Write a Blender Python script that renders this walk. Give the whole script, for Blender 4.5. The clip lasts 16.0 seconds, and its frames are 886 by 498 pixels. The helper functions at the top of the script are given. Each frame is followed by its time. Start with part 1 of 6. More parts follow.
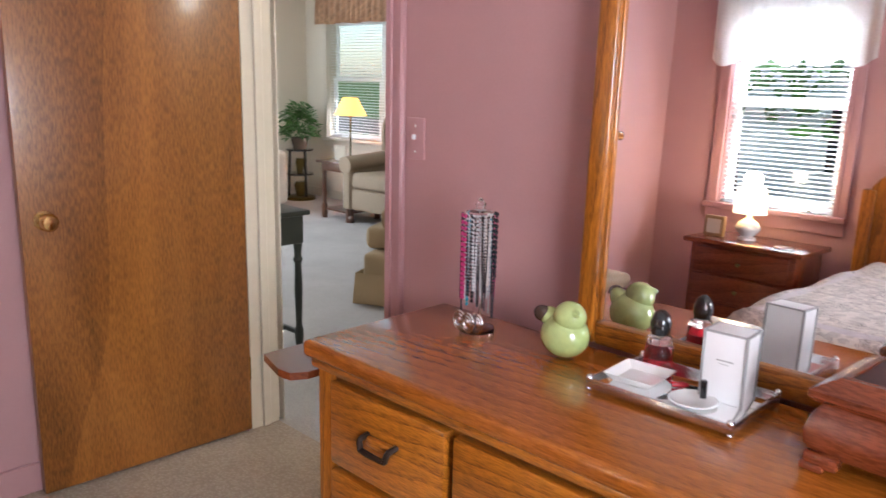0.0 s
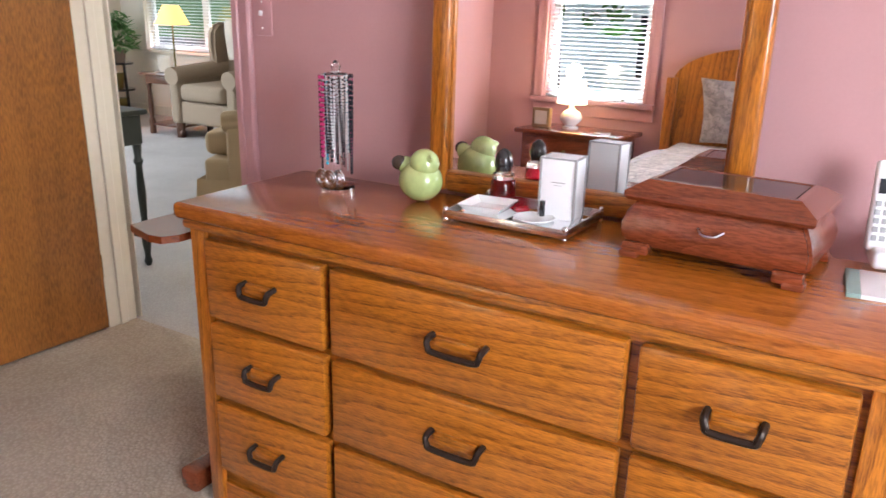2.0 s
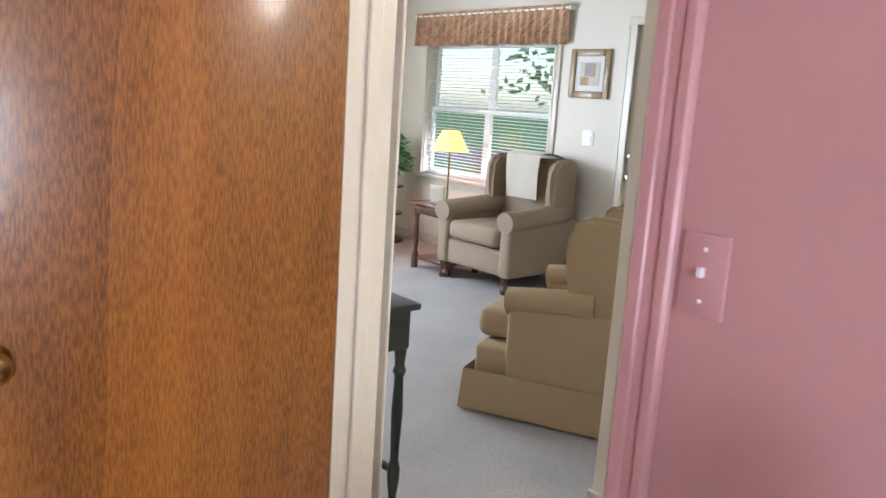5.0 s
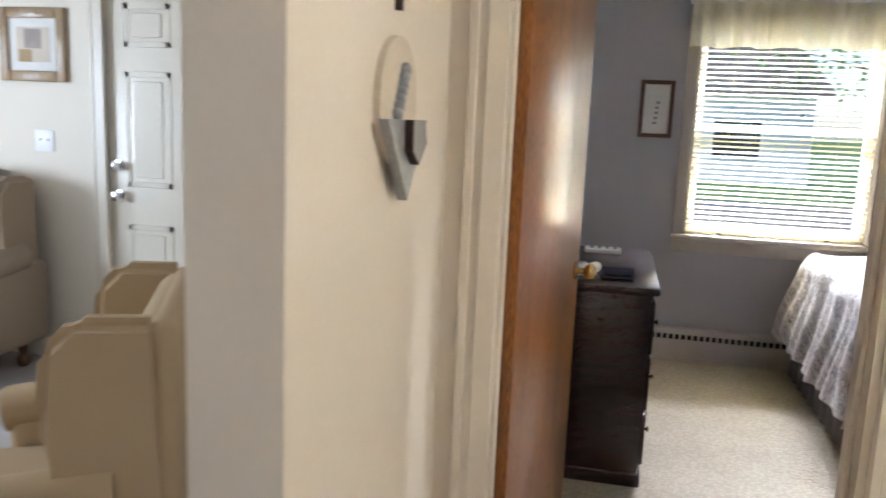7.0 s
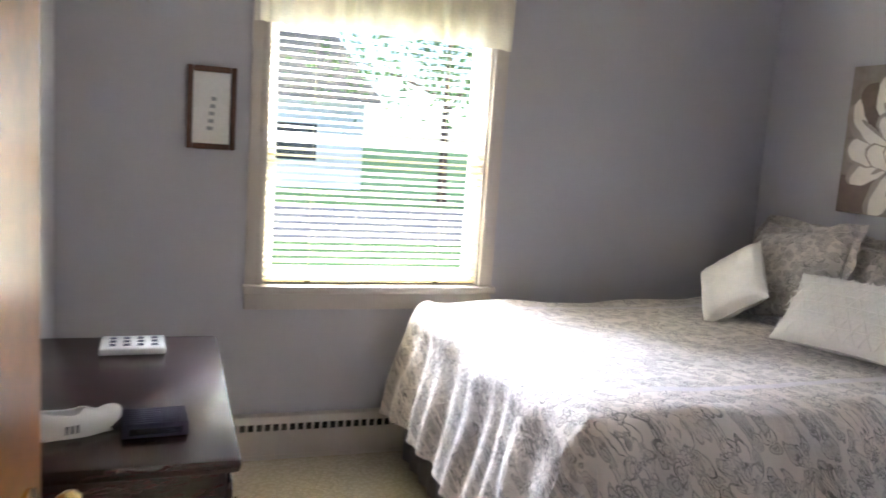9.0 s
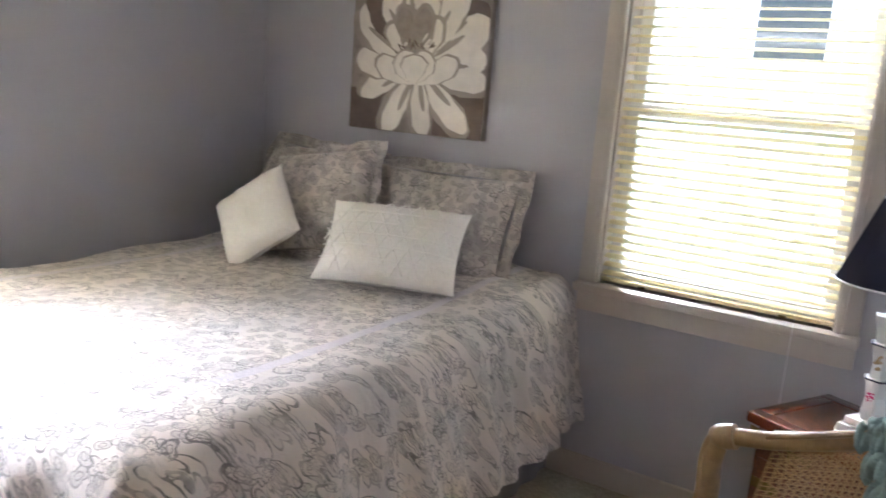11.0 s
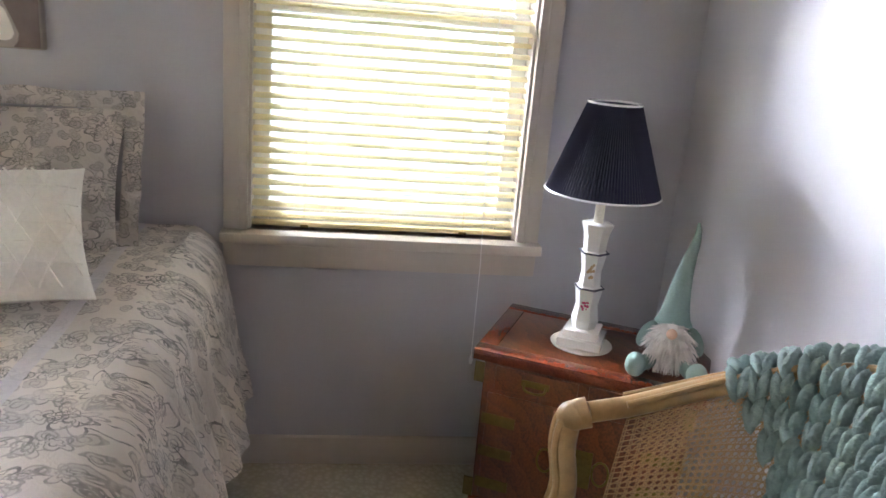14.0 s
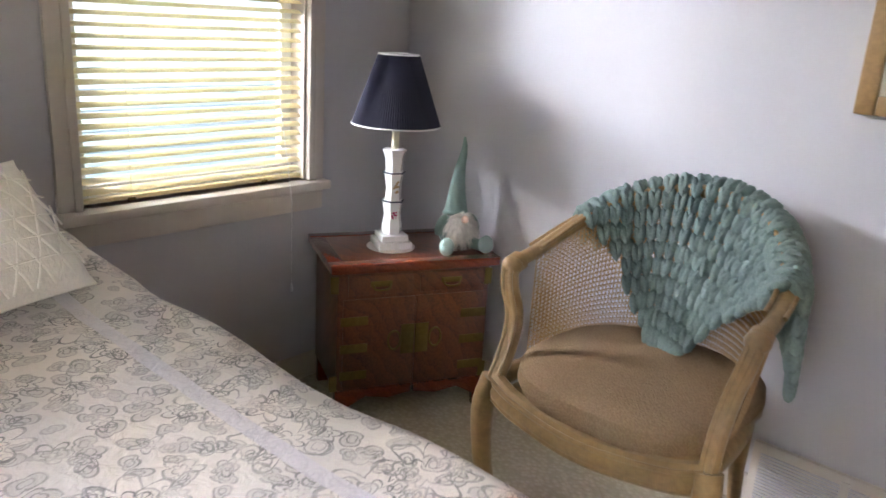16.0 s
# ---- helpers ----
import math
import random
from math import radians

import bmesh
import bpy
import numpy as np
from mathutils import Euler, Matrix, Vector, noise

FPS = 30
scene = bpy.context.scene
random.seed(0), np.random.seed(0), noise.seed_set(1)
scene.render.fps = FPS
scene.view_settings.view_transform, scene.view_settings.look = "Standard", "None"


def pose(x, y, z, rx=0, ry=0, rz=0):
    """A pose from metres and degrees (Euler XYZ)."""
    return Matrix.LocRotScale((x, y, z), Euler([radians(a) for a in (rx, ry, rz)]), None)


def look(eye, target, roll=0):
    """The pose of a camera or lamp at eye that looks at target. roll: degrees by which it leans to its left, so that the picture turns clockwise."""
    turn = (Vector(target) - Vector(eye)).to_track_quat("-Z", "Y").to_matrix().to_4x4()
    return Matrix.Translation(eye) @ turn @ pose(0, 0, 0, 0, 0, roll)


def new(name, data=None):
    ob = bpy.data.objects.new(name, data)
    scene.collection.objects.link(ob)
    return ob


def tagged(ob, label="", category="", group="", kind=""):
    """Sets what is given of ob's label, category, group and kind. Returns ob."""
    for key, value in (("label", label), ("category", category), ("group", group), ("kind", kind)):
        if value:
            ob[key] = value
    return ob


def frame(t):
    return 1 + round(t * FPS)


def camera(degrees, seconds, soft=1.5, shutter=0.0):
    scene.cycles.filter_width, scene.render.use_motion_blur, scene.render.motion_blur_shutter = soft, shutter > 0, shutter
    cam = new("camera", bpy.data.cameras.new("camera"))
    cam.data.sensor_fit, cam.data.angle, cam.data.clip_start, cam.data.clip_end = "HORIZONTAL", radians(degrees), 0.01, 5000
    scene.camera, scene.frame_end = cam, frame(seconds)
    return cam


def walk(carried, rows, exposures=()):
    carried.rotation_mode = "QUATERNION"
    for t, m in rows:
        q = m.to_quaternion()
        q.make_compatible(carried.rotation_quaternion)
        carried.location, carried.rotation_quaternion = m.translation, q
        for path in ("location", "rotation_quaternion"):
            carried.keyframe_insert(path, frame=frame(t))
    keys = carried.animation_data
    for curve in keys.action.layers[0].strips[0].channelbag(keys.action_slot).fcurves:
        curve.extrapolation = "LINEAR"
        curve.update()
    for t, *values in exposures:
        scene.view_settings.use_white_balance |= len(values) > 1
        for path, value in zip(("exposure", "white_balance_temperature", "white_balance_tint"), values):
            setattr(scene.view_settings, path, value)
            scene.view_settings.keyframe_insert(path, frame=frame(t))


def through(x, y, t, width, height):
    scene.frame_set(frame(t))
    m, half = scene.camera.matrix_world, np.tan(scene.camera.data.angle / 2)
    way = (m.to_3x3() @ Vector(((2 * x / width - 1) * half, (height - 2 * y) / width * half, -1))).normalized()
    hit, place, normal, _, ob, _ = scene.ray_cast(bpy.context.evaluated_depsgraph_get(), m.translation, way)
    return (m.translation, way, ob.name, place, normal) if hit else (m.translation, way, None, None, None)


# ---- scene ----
EXPO = [(0.0, 2.05, 6050, 10), (3.7, 2.4, 6050, 10), (5.8, 2.2, 5700, 10), (7.5, 2.3, 5700, 10), (8.5, 2.7, 5650, 10), (10.2, 2.9, 5750, 10), (12.3, 2.95, 5900, 10), (14.5, 2.8, 6000, 10), (16.0, 2.6, 6150, 10)]
# camera and walk
cam = camera(59.6, 16.0, shutter=0.3)
PATH = [
    (0, -1.507, -0.408, 1.356, 77.70, -1.28, -45.43),
    (0.5, -1.621, -0.435, 1.337, 76.72, -1.06, -52.26),
    (1, -1.664, -0.445, 1.291, 75.14, -0.91, -57.37),
    (1.5, -1.675, -0.472, 1.267, 73.61, -0.94, -60.21),
    (2, -1.688, -0.487, 1.240, 72.27, -1.02, -57.95),
    (2.5, -1.681, -0.448, 1.246, 72.18, -1.70, -52.12),
    (3, -1.584, -0.368, 1.282, 73.54, -3.01, -44.23),
    (3.5, -1.372, -0.291, 1.358, 75.79, -4.14, -36.76),
    (3.7, -1.301, -0.247, 1.385, 76.60, -4.44, -34.17),
    (4.7, -0.99, 0.42, 1.400, 78.80, -4.00, -38.00),
    (5.8, -0.645, 1.122, 1.403, 80.37, -2.86, -48.99),
    (6, -0.489, 1.261, 1.396, 80.35, -2.67, -53.65),
    (6.5, -0.121, 1.511, 1.402, 80.25, -2.16, -66.34),
    (7, 0.300, 1.661, 1.404, 80.43, -2.35, -77.36),
    (7.5, 0.717, 1.668, 1.406, 80.85, -2.57, -85.22),
    (8, 1.121, 1.657, 1.424, 81.56, -2.57, -93.16),
    (8.5, 1.505, 1.671, 1.441, 81.96, -3.32, -100.30),
    (9, 1.789, 1.597, 1.434, 82.23, -3.95, -109.06),
    (9.5, 2.050, 1.518, 1.425, 81.89, -3.87, -117.52),
    (10.2, 2.273, 1.410, 1.427, 80.59, -3.82, -131.80),
    (11.2, 2.430, 1.300, 1.420, 78.00, -4.60, -151.00),
    (12.3, 2.574, 1.208, 1.408, 75.02, -5.24, -168.87),
    (12.5, 2.613, 1.198, 1.419, 74.75, -5.33, -169.90),
    (13, 2.661, 1.130, 1.417, 74.86, -5.58, -173.47),
    (13.5, 2.893, 1.025, 1.427, 74.20, -5.17, -179.23),
    (14, 3.132, 0.876, 1.419, 73.26, -4.65, -186.70),
    (14.5, 3.421, 0.772, 1.403, 72.33, -4.43, -197.44),
    (15, 3.754, 0.767, 1.406, 72.35, -3.96, -207.59),
    (15.5, 4.021, 0.845, 1.401, 72.59, -3.72, -217.82),
    (16, 4.308, 0.825, 1.377, 73.14, -3.55, -227.66),
]
walk(cam, [(t, pose(x, y, z, a, b, c)) for t, x, y, z, a, b, c in PATH], EXPO)
# world, sun and large lights
world = bpy.data.worlds.new("sky")
scene.world = world
world.use_nodes = True
wn = world.node_tree
sky = wn.nodes.new("ShaderNodeTexSky")
sky.sky_type, sky.sun_disc = 'NISHITA', False
sky.sun_elevation, sky.sun_rotation = radians(58), radians(200)
wn.links.new(sky.outputs[0], wn.nodes["Background"].inputs[0])
wn.nodes["Background"].inputs[1].default_value = 0.05
sun = new("sun", bpy.data.lights.new("sun", 'SUN'))
sun.data.energy, sun.data.angle, sun.data.color = 0.6, radians(10), (1.0, 0.95, 0.88)
sun.matrix_basis = look((-3, 6, 12), (0, 4.2, 0))


def window_light(eye, target, w, h, energy, tint=(0.93, 0.97, 1.0)):
    """Area lamp that stands in for sky light at a window, above it outside or just indoors."""
    lamp = new("sky_fill_lamp", bpy.data.lights.new("sky_fill_lamp", 'AREA'))
    lamp.data.shape, lamp.data.size, lamp.data.size_y = 'RECTANGLE', w, h
    lamp.data.energy, lamp.data.color = energy, tint
    lamp.matrix_basis = look(eye, target)


window_light((8.6, 0.73, 5.0), (5.0, 0.7, 1.3), 3.4, 1.2, 1050, (0.96, 0.95, 1.0))
window_light((5.0, -4.2, 2.6), (2.95, -1.3, 1.4), 1.8, 0.55, 98, (0.98, 0.96, 1.0))
window_light((4.8, 5.9, 2.9), (3.4, 5.9, 1.2), 2.4, 1.0, 620)
window_light((-4.3, 1.4, 2.9), (-2.9, 1.4, 1.2), 1.4, 1.0, 180, (0.84, 0.92, 1.0))
# the next two are fill lamps indoors, at added windows out of view
window_light((-1.9, -2.16, 1.42), (-1.1, -0.4, 1.1), 1.1, 1.1, 22, (0.95, 0.97, 1.0))
window_light((1.0, 7.12, 1.42), (1.3, 5.0, 1.2), 1.3, 1.1, 32, (0.84, 0.92, 1.0))


def point_lamp(at, energy, size, color):
    lamp = new("bulb", bpy.data.lights.new("bulb", 'POINT'))
    lamp.data.energy, lamp.data.shadow_soft_size, lamp.data.color = energy, size, color
    lamp.location = at


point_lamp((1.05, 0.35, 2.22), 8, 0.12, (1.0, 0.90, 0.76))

# materials
def node_mat(name):
    m = bpy.data.materials.new(name)
    m.use_nodes = True
    return m, m.node_tree, m.node_tree.nodes["Principled BSDF"]


def coords(nt, scale=(1, 1, 1), turn=(0, 0, 0)):
    tc, mp = nt.nodes.new("ShaderNodeTexCoord"), nt.nodes.new("ShaderNodeMapping")
    mp.inputs["Scale"].default_value = scale
    mp.inputs["Rotation"].default_value = [radians(a) for a in turn]
    nt.links.new(tc.outputs["Object"], mp.inputs["Vector"])
    return mp.outputs[0]


def noise_tex(nt, vec, scale, detail=4, rough=0.6, distort=0.0):
    n = nt.nodes.new("ShaderNodeTexNoise")
    n.inputs["Scale"].default_value, n.inputs["Detail"].default_value = scale, detail
    n.inputs["Roughness"].default_value, n.inputs["Distortion"].default_value = rough, distort
    nt.links.new(vec, n.inputs["Vector"])
    return n.outputs[0]


def ramp(nt, fac, stops):
    r = nt.nodes.new("ShaderNodeValToRGB")
    while len(r.color_ramp.elements) < len(stops):
        r.color_ramp.elements.new(0.5)
    for e, (p, c) in zip(r.color_ramp.elements, stops):
        e.position, e.color = p, (*c, 1)
    nt.links.new(fac, r.inputs[0])
    return r.outputs[0]


def mix(nt, fac, a, b, mode='MIX'):
    m = nt.nodes.new("ShaderNodeMix")
    m.data_type, m.blend_type = 'RGBA', mode
    if isinstance(fac, float):
        m.inputs[0].default_value = fac
    else:
        nt.links.new(fac, m.inputs[0])
    for s, v in ((m.inputs[6], a), (m.inputs[7], b)):
        if isinstance(v, tuple):
            s.default_value = (*v, 1)
        else:
            nt.links.new(v, s)
    return m.outputs[2]


def bump(nt, bsdf, height, strength=0.2, dist=0.01):
    b = nt.nodes.new("ShaderNodeBump")
    b.inputs["Strength"].default_value, b.inputs["Distance"].default_value = strength, dist
    nt.links.new(height, b.inputs["Height"])
    nt.links.new(b.outputs[0], bsdf.inputs["Normal"])


def plain(name, color, rough=0.6, metal=0.0, var=0.08, grain=60, bumpy=0.1, coat=0.0, emit=0.0):
    """A surface with fine grain and broad unevenness."""
    m, nt, p = node_mat(name)
    v = coords(nt)
    fine, broad = noise_tex(nt, v, grain, 3), noise_tex(nt, v, 2.2, 3)
    dark = tuple(c * (1 - var) for c in color)
    light = tuple(min(1, c * (1 + var)) for c in color)
    c1 = ramp(nt, broad, [(0.3, dark), (0.7, light)])
    c2 = ramp(nt, fine, [(0.3, dark), (0.7, light)])
    nt.links.new(mix(nt, 0.5, c1, c2), p.inputs["Base Color"])
    p.inputs["Roughness"].default_value, p.inputs["Metallic"].default_value = rough, metal
    p.inputs["Coat Weight"].default_value = coat
    p.inputs["Coat Roughness"].default_value = 0.08
    if bumpy:
        bump(nt, p, fine, bumpy, 0.004)
    if emit:
        p.inputs["Emission Color"].default_value = (*color, 1)
        p.inputs["Emission Strength"].default_value = emit
    return m


def wood(name, dark, light, scale=(3, 3, 0.35), rough=0.35, coat=0.3, rings=5.0, turn=(0, 0, 0), fine=70, cloudy=0.4):
    """Grain stretched along the direction whose scale is small."""
    m, nt, p = node_mat(name)
    v = coords(nt, scale, turn)
    w = nt.nodes.new("ShaderNodeTexWave")
    w.wave_type, w.wave_profile, w.bands_direction = 'BANDS', 'SAW', 'DIAGONAL'
    w.inputs["Scale"].default_value, w.inputs["Distortion"].default_value = rings, 9.0
    w.inputs["Detail"].default_value, w.inputs["Detail Scale"].default_value = 3.0, 0.7
    nt.links.new(v, w.inputs["Vector"])
    broad, grain = noise_tex(nt, v, 1.4, 5, 0.6, 1.5), noise_tex(nt, v, fine, 2)
    mid = tuple((a + b) / 2 for a, b in zip(dark, light))
    c = ramp(nt, w.outputs[1], [(0.0, dark), (0.28, mid), (0.75, light)])
    c = mix(nt, cloudy, c, ramp(nt, broad, [(0.32, dark), (0.68, light)]))
    c = mix(nt, 0.38, c, ramp(nt, grain, [(0.38, tuple(x * 0.5 for x in dark)), (0.6, light)]))
    nt.links.new(c, p.inputs["Base Color"])
    p.inputs["Roughness"].default_value = rough
    p.inputs["Coat Weight"].default_value, p.inputs["Coat Roughness"].default_value = coat, 0.12
    bump(nt, p, grain, 0.08, 0.002)
    return m


def carpet(name, dark, light, cell=130):
    m, nt, p = node_mat(name)
    v = coords(nt)
    vo = nt.nodes.new("ShaderNodeTexVoronoi")
    vo.inputs["Scale"].default_value = cell
    nt.links.new(v, vo.inputs["Vector"])
    n = noise_tex(nt, v, 1.7, 4)
    c = mix(nt, 0.45, ramp(nt, vo.outputs[0], [(0.0, light), (0.7, dark)]), ramp(nt, n, [(0.3, dark), (0.7, light)]))
    nt.links.new(c, p.inputs["Base Color"])
    p.inputs["Roughness"].default_value = 0.95
    p.inputs["Specular IOR Level"].default_value = 0.1
    bump(nt, p, vo.outputs[0], 0.6, 0.006)
    return m


def calc(nt, op, a, b=0.0, c=0.0):
    n = nt.nodes.new("ShaderNodeMath")
    n.operation = op
    for k, v in enumerate((a, b, c)):
        if isinstance(v, (int, float)):
            n.inputs[k].default_value = v
        else:
            nt.links.new(v, n.inputs[k])
    return n.outputs[0]


def blossoms(nt, u, v, scale, petals, size, line):
    """Outlined flowers, one in each cell: 1 on the drawn line, and 1 inside the flower."""
    at = nt.nodes.new("ShaderNodeCombineXYZ")
    nt.links.new(u, at.inputs[0])
    nt.links.new(v, at.inputs[1])
    cell = nt.nodes.new("ShaderNodeTexVoronoi")
    cell.voronoi_dimensions = '2D'
    cell.inputs["Scale"].default_value, cell.inputs["Randomness"].default_value = scale, 0.8
    nt.links.new(at.outputs[0], cell.inputs["Vector"])
    off = nt.nodes.new("ShaderNodeVectorMath")
    off.operation = 'SUBTRACT'
    nt.links.new(at.outputs[0], off.inputs[0])
    nt.links.new(cell.outputs["Position"], off.inputs[1])
    xyz, rgb = nt.nodes.new("ShaderNodeSeparateXYZ"), nt.nodes.new("ShaderNodeSeparateColor")
    nt.links.new(off.outputs[0], xyz.inputs[0])
    nt.links.new(cell.outputs["Color"], rgb.inputs[0])
    r = calc(nt, 'SQRT', calc(nt, 'ADD', calc(nt, 'POWER', xyz.outputs[0], 2.0), calc(nt, 'POWER', xyz.outputs[1], 2.0)))
    ang = calc(nt, 'MULTIPLY_ADD', calc(nt, 'ARCTAN2', xyz.outputs[1], xyz.outputs[0]), petals / 2, calc(nt, 'MULTIPLY', rgb.outputs[0], 6.0))
    wave = calc(nt, 'ABSOLUTE', calc(nt, 'COSINE', ang))
    big = calc(nt, 'MULTIPLY_ADD', rgb.outputs[1], 0.5, 0.7)
    edge = calc(nt, 'MULTIPLY', calc(nt, 'MULTIPLY', calc(nt, 'MULTIPLY_ADD', wave, 0.5, 0.5), big), size)
    d = calc(nt, 'ABSOLUTE', calc(nt, 'SUBTRACT', r, edge))
    d2 = calc(nt, 'ABSOLUTE', calc(nt, 'SUBTRACT', r, calc(nt, 'MULTIPLY', edge, 0.45)))
    drawn = calc(nt, 'MAXIMUM', calc(nt, 'LESS_THAN', d, line), calc(nt, 'LESS_THAN', d2, line * 0.7))
    return drawn, calc(nt, 'LESS_THAN', r, edge)


def printed(name, ground, shade, ink, scale=1.0, stripe=None, upright=False):
    """Printed cotton: outlined flowers of two sizes, leaf sprigs and faded blotches, with a woven border stripe."""
    m, nt, p = node_mat(name)
    vec = coords(nt)
    wob = nt.nodes.new("ShaderNodeTexNoise")
    wob.inputs["Scale"].default_value, wob.inputs["Detail"].default_value = 14.0 * scale, 2.0
    nt.links.new(vec, wob.inputs["Vector"])
    add = nt.nodes.new("ShaderNodeVectorMath")
    add.operation = 'MULTIPLY_ADD'
    add.inputs[1].default_value = (0.03 / scale,) * 3
    nt.links.new(wob.outputs[1], add.inputs[0])
    nt.links.new(vec, add.inputs[2])
    xyz = nt.nodes.new("ShaderNodeSeparateXYZ")
    nt.links.new(add.outputs[0], xyz.inputs[0])
    u = calc(nt, 'MULTIPLY_ADD', xyz.outputs[2], -0.8, xyz.outputs[0])
    v = calc(nt, 'MULTIPLY_ADD', xyz.outputs[2], -0.6, xyz.outputs[1])
    if upright:
        u, v = xyz.outputs[0], xyz.outputs[2]
    l1, f1 = blossoms(nt, u, v, 6.0 * scale, 8, 0.062 / scale, 0.0028 / scale)
    l2, f2 = blossoms(nt, u, v, 15.0 * scale, 5, 0.024 / scale, 0.0019 / scale)
    l3, f3 = blossoms(nt, v, u, 24.0 * scale, 2, 0.018 / scale, 0.0017 / scale)
    broad = noise_tex(nt, vec, 2.6, 4)
    worn = noise_tex(nt, vec, 22.0 * scale, 3)
    c = ramp(nt, broad, [(0.36, ground), (0.64, shade)])
    mid = tuple((a + b) / 2 for a, b in zip(shade, ink))
    c = mix(nt, calc(nt, 'MULTIPLY', f3, 0.35), c, mid)
    c = mix(nt, calc(nt, 'MULTIPLY', f2, 0.4), c, shade)
    c = mix(nt, calc(nt, 'MULTIPLY', f1, 0.5), c, ground)
    fade = ramp(nt, worn, [(0.32, (0.15, 0.15, 0.15)), (0.6, (0.9, 0.9, 0.9))])
    lines = calc(nt, 'MAXIMUM', calc(nt, 'MAXIMUM', l1, calc(nt, 'MULTIPLY', l2, 0.85)), calc(nt, 'MULTIPLY', l3, 0.7))
    c = mix(nt, calc(nt, 'MULTIPLY', lines, fade), c, ink)
    if stripe:
        sep = nt.nodes.new("ShaderNodeSeparateXYZ")
        nt.links.new(vec, sep.inputs[0])
        sx = calc(nt, 'COMPARE', calc(nt, 'ABSOLUTE', sep.outputs[0]), stripe[0], 0.017)
        sy = calc(nt, 'COMPARE', sep.outputs[1], stripe[1], 0.017)
        inx = calc(nt, 'LESS_THAN', sep.outputs[1], stripe[1] + 0.017)
        iny = calc(nt, 'LESS_THAN', calc(nt, 'ABSOLUTE', sep.outputs[0]), stripe[0] + 0.017)
        band = calc(nt, 'MAXIMUM', calc(nt, 'MULTIPLY', sx, inx), calc(nt, 'MULTIPLY', sy, iny))
        c = mix(nt, calc(nt, 'MULTIPLY', band, 0.8), c, stripe[2])
    nt.links.new(c, p.inputs["Base Color"])
    p.inputs["Roughness"].default_value = 0.8
    p.inputs["Sheen Weight"].default_value = 0.15
    bump(nt, p, noise_tex(nt, vec, 26, 4, 0.6, 0.8), 0.5, 0.012)
    return m


def glassy(name, color=(1, 1, 1), rough=0.0):
    m, nt, p = node_mat(name)
    p.inputs["Base Color"].default_value = (*color, 1)
    p.inputs["Transmission Weight"].default_value, p.inputs["Roughness"].default_value = 1.0, rough
    p.inputs["IOR"].default_value = 1.45
    return m


def sheer(name, color, through=0.5):
    """Thin cloth or vinyl that light shines through."""
    m, nt, p = node_mat(name)
    v = coords(nt)
    n = noise_tex(nt, v, 90, 2)
    c = ramp(nt, n, [(0.3, tuple(x * 0.9 for x in color)), (0.7, color)])
    nt.links.new(c, p.inputs["Base Color"])
    p.inputs["Roughness"].default_value = 0.6
    t = nt.nodes.new("ShaderNodeBsdfTranslucent")
    nt.links.new(c, t.inputs[0])
    x = nt.nodes.new("ShaderNodeMixShader")
    x.inputs[0].default_value = through
    nt.links.new(p.outputs[0], x.inputs[1])
    nt.links.new(t.outputs[0], x.inputs[2])
    nt.links.new(x.outputs[0], nt.nodes["Material Output"].inputs[0])
    return m


PINK = plain("pink_paint", (0.50, 0.28, 0.285), 0.55, grain=120, var=0.03, bumpy=0.05)
PINKTRIM = plain("pink_trim_paint", (0.52, 0.29, 0.30), 0.3, grain=60, var=0.03, bumpy=0.03)
GREY = plain("grey_paint", (0.43, 0.42, 0.45), 0.5, grain=120, var=0.03, bumpy=0.05)
CREAM = plain("cream_paint", (0.72, 0.655, 0.55), 0.55, grain=120, var=0.03, bumpy=0.05)
TRIM = plain("cream_trim_paint", (0.66, 0.60, 0.50), 0.3, grain=50, var=0.04, bumpy=0.03)
TAUPE = plain("taupe_trim_paint", (0.50, 0.45, 0.40), 0.35, grain=50, var=0.04, bumpy=0.03)
WHITE = plain("white_paint", (0.80, 0.79, 0.77), 0.5, var=0.03, bumpy=0.05)
CARPET = carpet("beige_loop_carpet", (0.33, 0.27, 0.21), (0.56, 0.48, 0.39), 95)
LCARPET = carpet("grey_beige_carpet", (0.36, 0.33, 0.31), (0.54, 0.51, 0.49), 150)
VINYL = carpet("flecked_cream_carpet", (0.36, 0.31, 0.23), (0.56, 0.50, 0.40), 60)
DOORWOOD = wood("birch_door", (0.10, 0.029, 0.004), (0.40, 0.15, 0.028), (3.2, 3.2, 0.5), 0.34, 0.25, 0.35, cloudy=0.62)
OAK = wood("golden_oak", (0.085, 0.017, 0.0015), (0.60, 0.205, 0.018), (5, 0.5, 6), 0.28, 0.5, 4.0)
OAKUP = wood("golden_oak_upright", (0.085, 0.017, 0.0015), (0.60, 0.205, 0.018), (6, 6, 0.5), 0.28, 0.5, 3.0)
OAKTOP = wood("oak_top", (0.22, 0.056, 0.006), (0.46, 0.14, 0.016), (6, 0.5, 5), 0.16, 0.5, 3.0)
CHERRY = wood("cherry", (0.10, 0.02, 0.007), (0.23, 0.052, 0.018), (3, 0.6, 4), 0.25, 0.6, 3.0)
ELM = wood("elm_burl", (0.05, 0.012, 0.004), (0.18, 0.05, 0.014), (2.5, 2.5, 2.0), 0.3, 0.5, 4.0)
MAHOG = wood("dark_mahogany", (0.017, 0.0055, 0.0055), (0.030, 0.009, 0.0085), (4, 0.6, 4), 0.22, 0.0, 3.0)
WALNUT = wood("dark_walnut", (0.05, 0.02, 0.01), (0.13, 0.05, 0.025), (4, 4, 0.6), 0.35, 0.3)
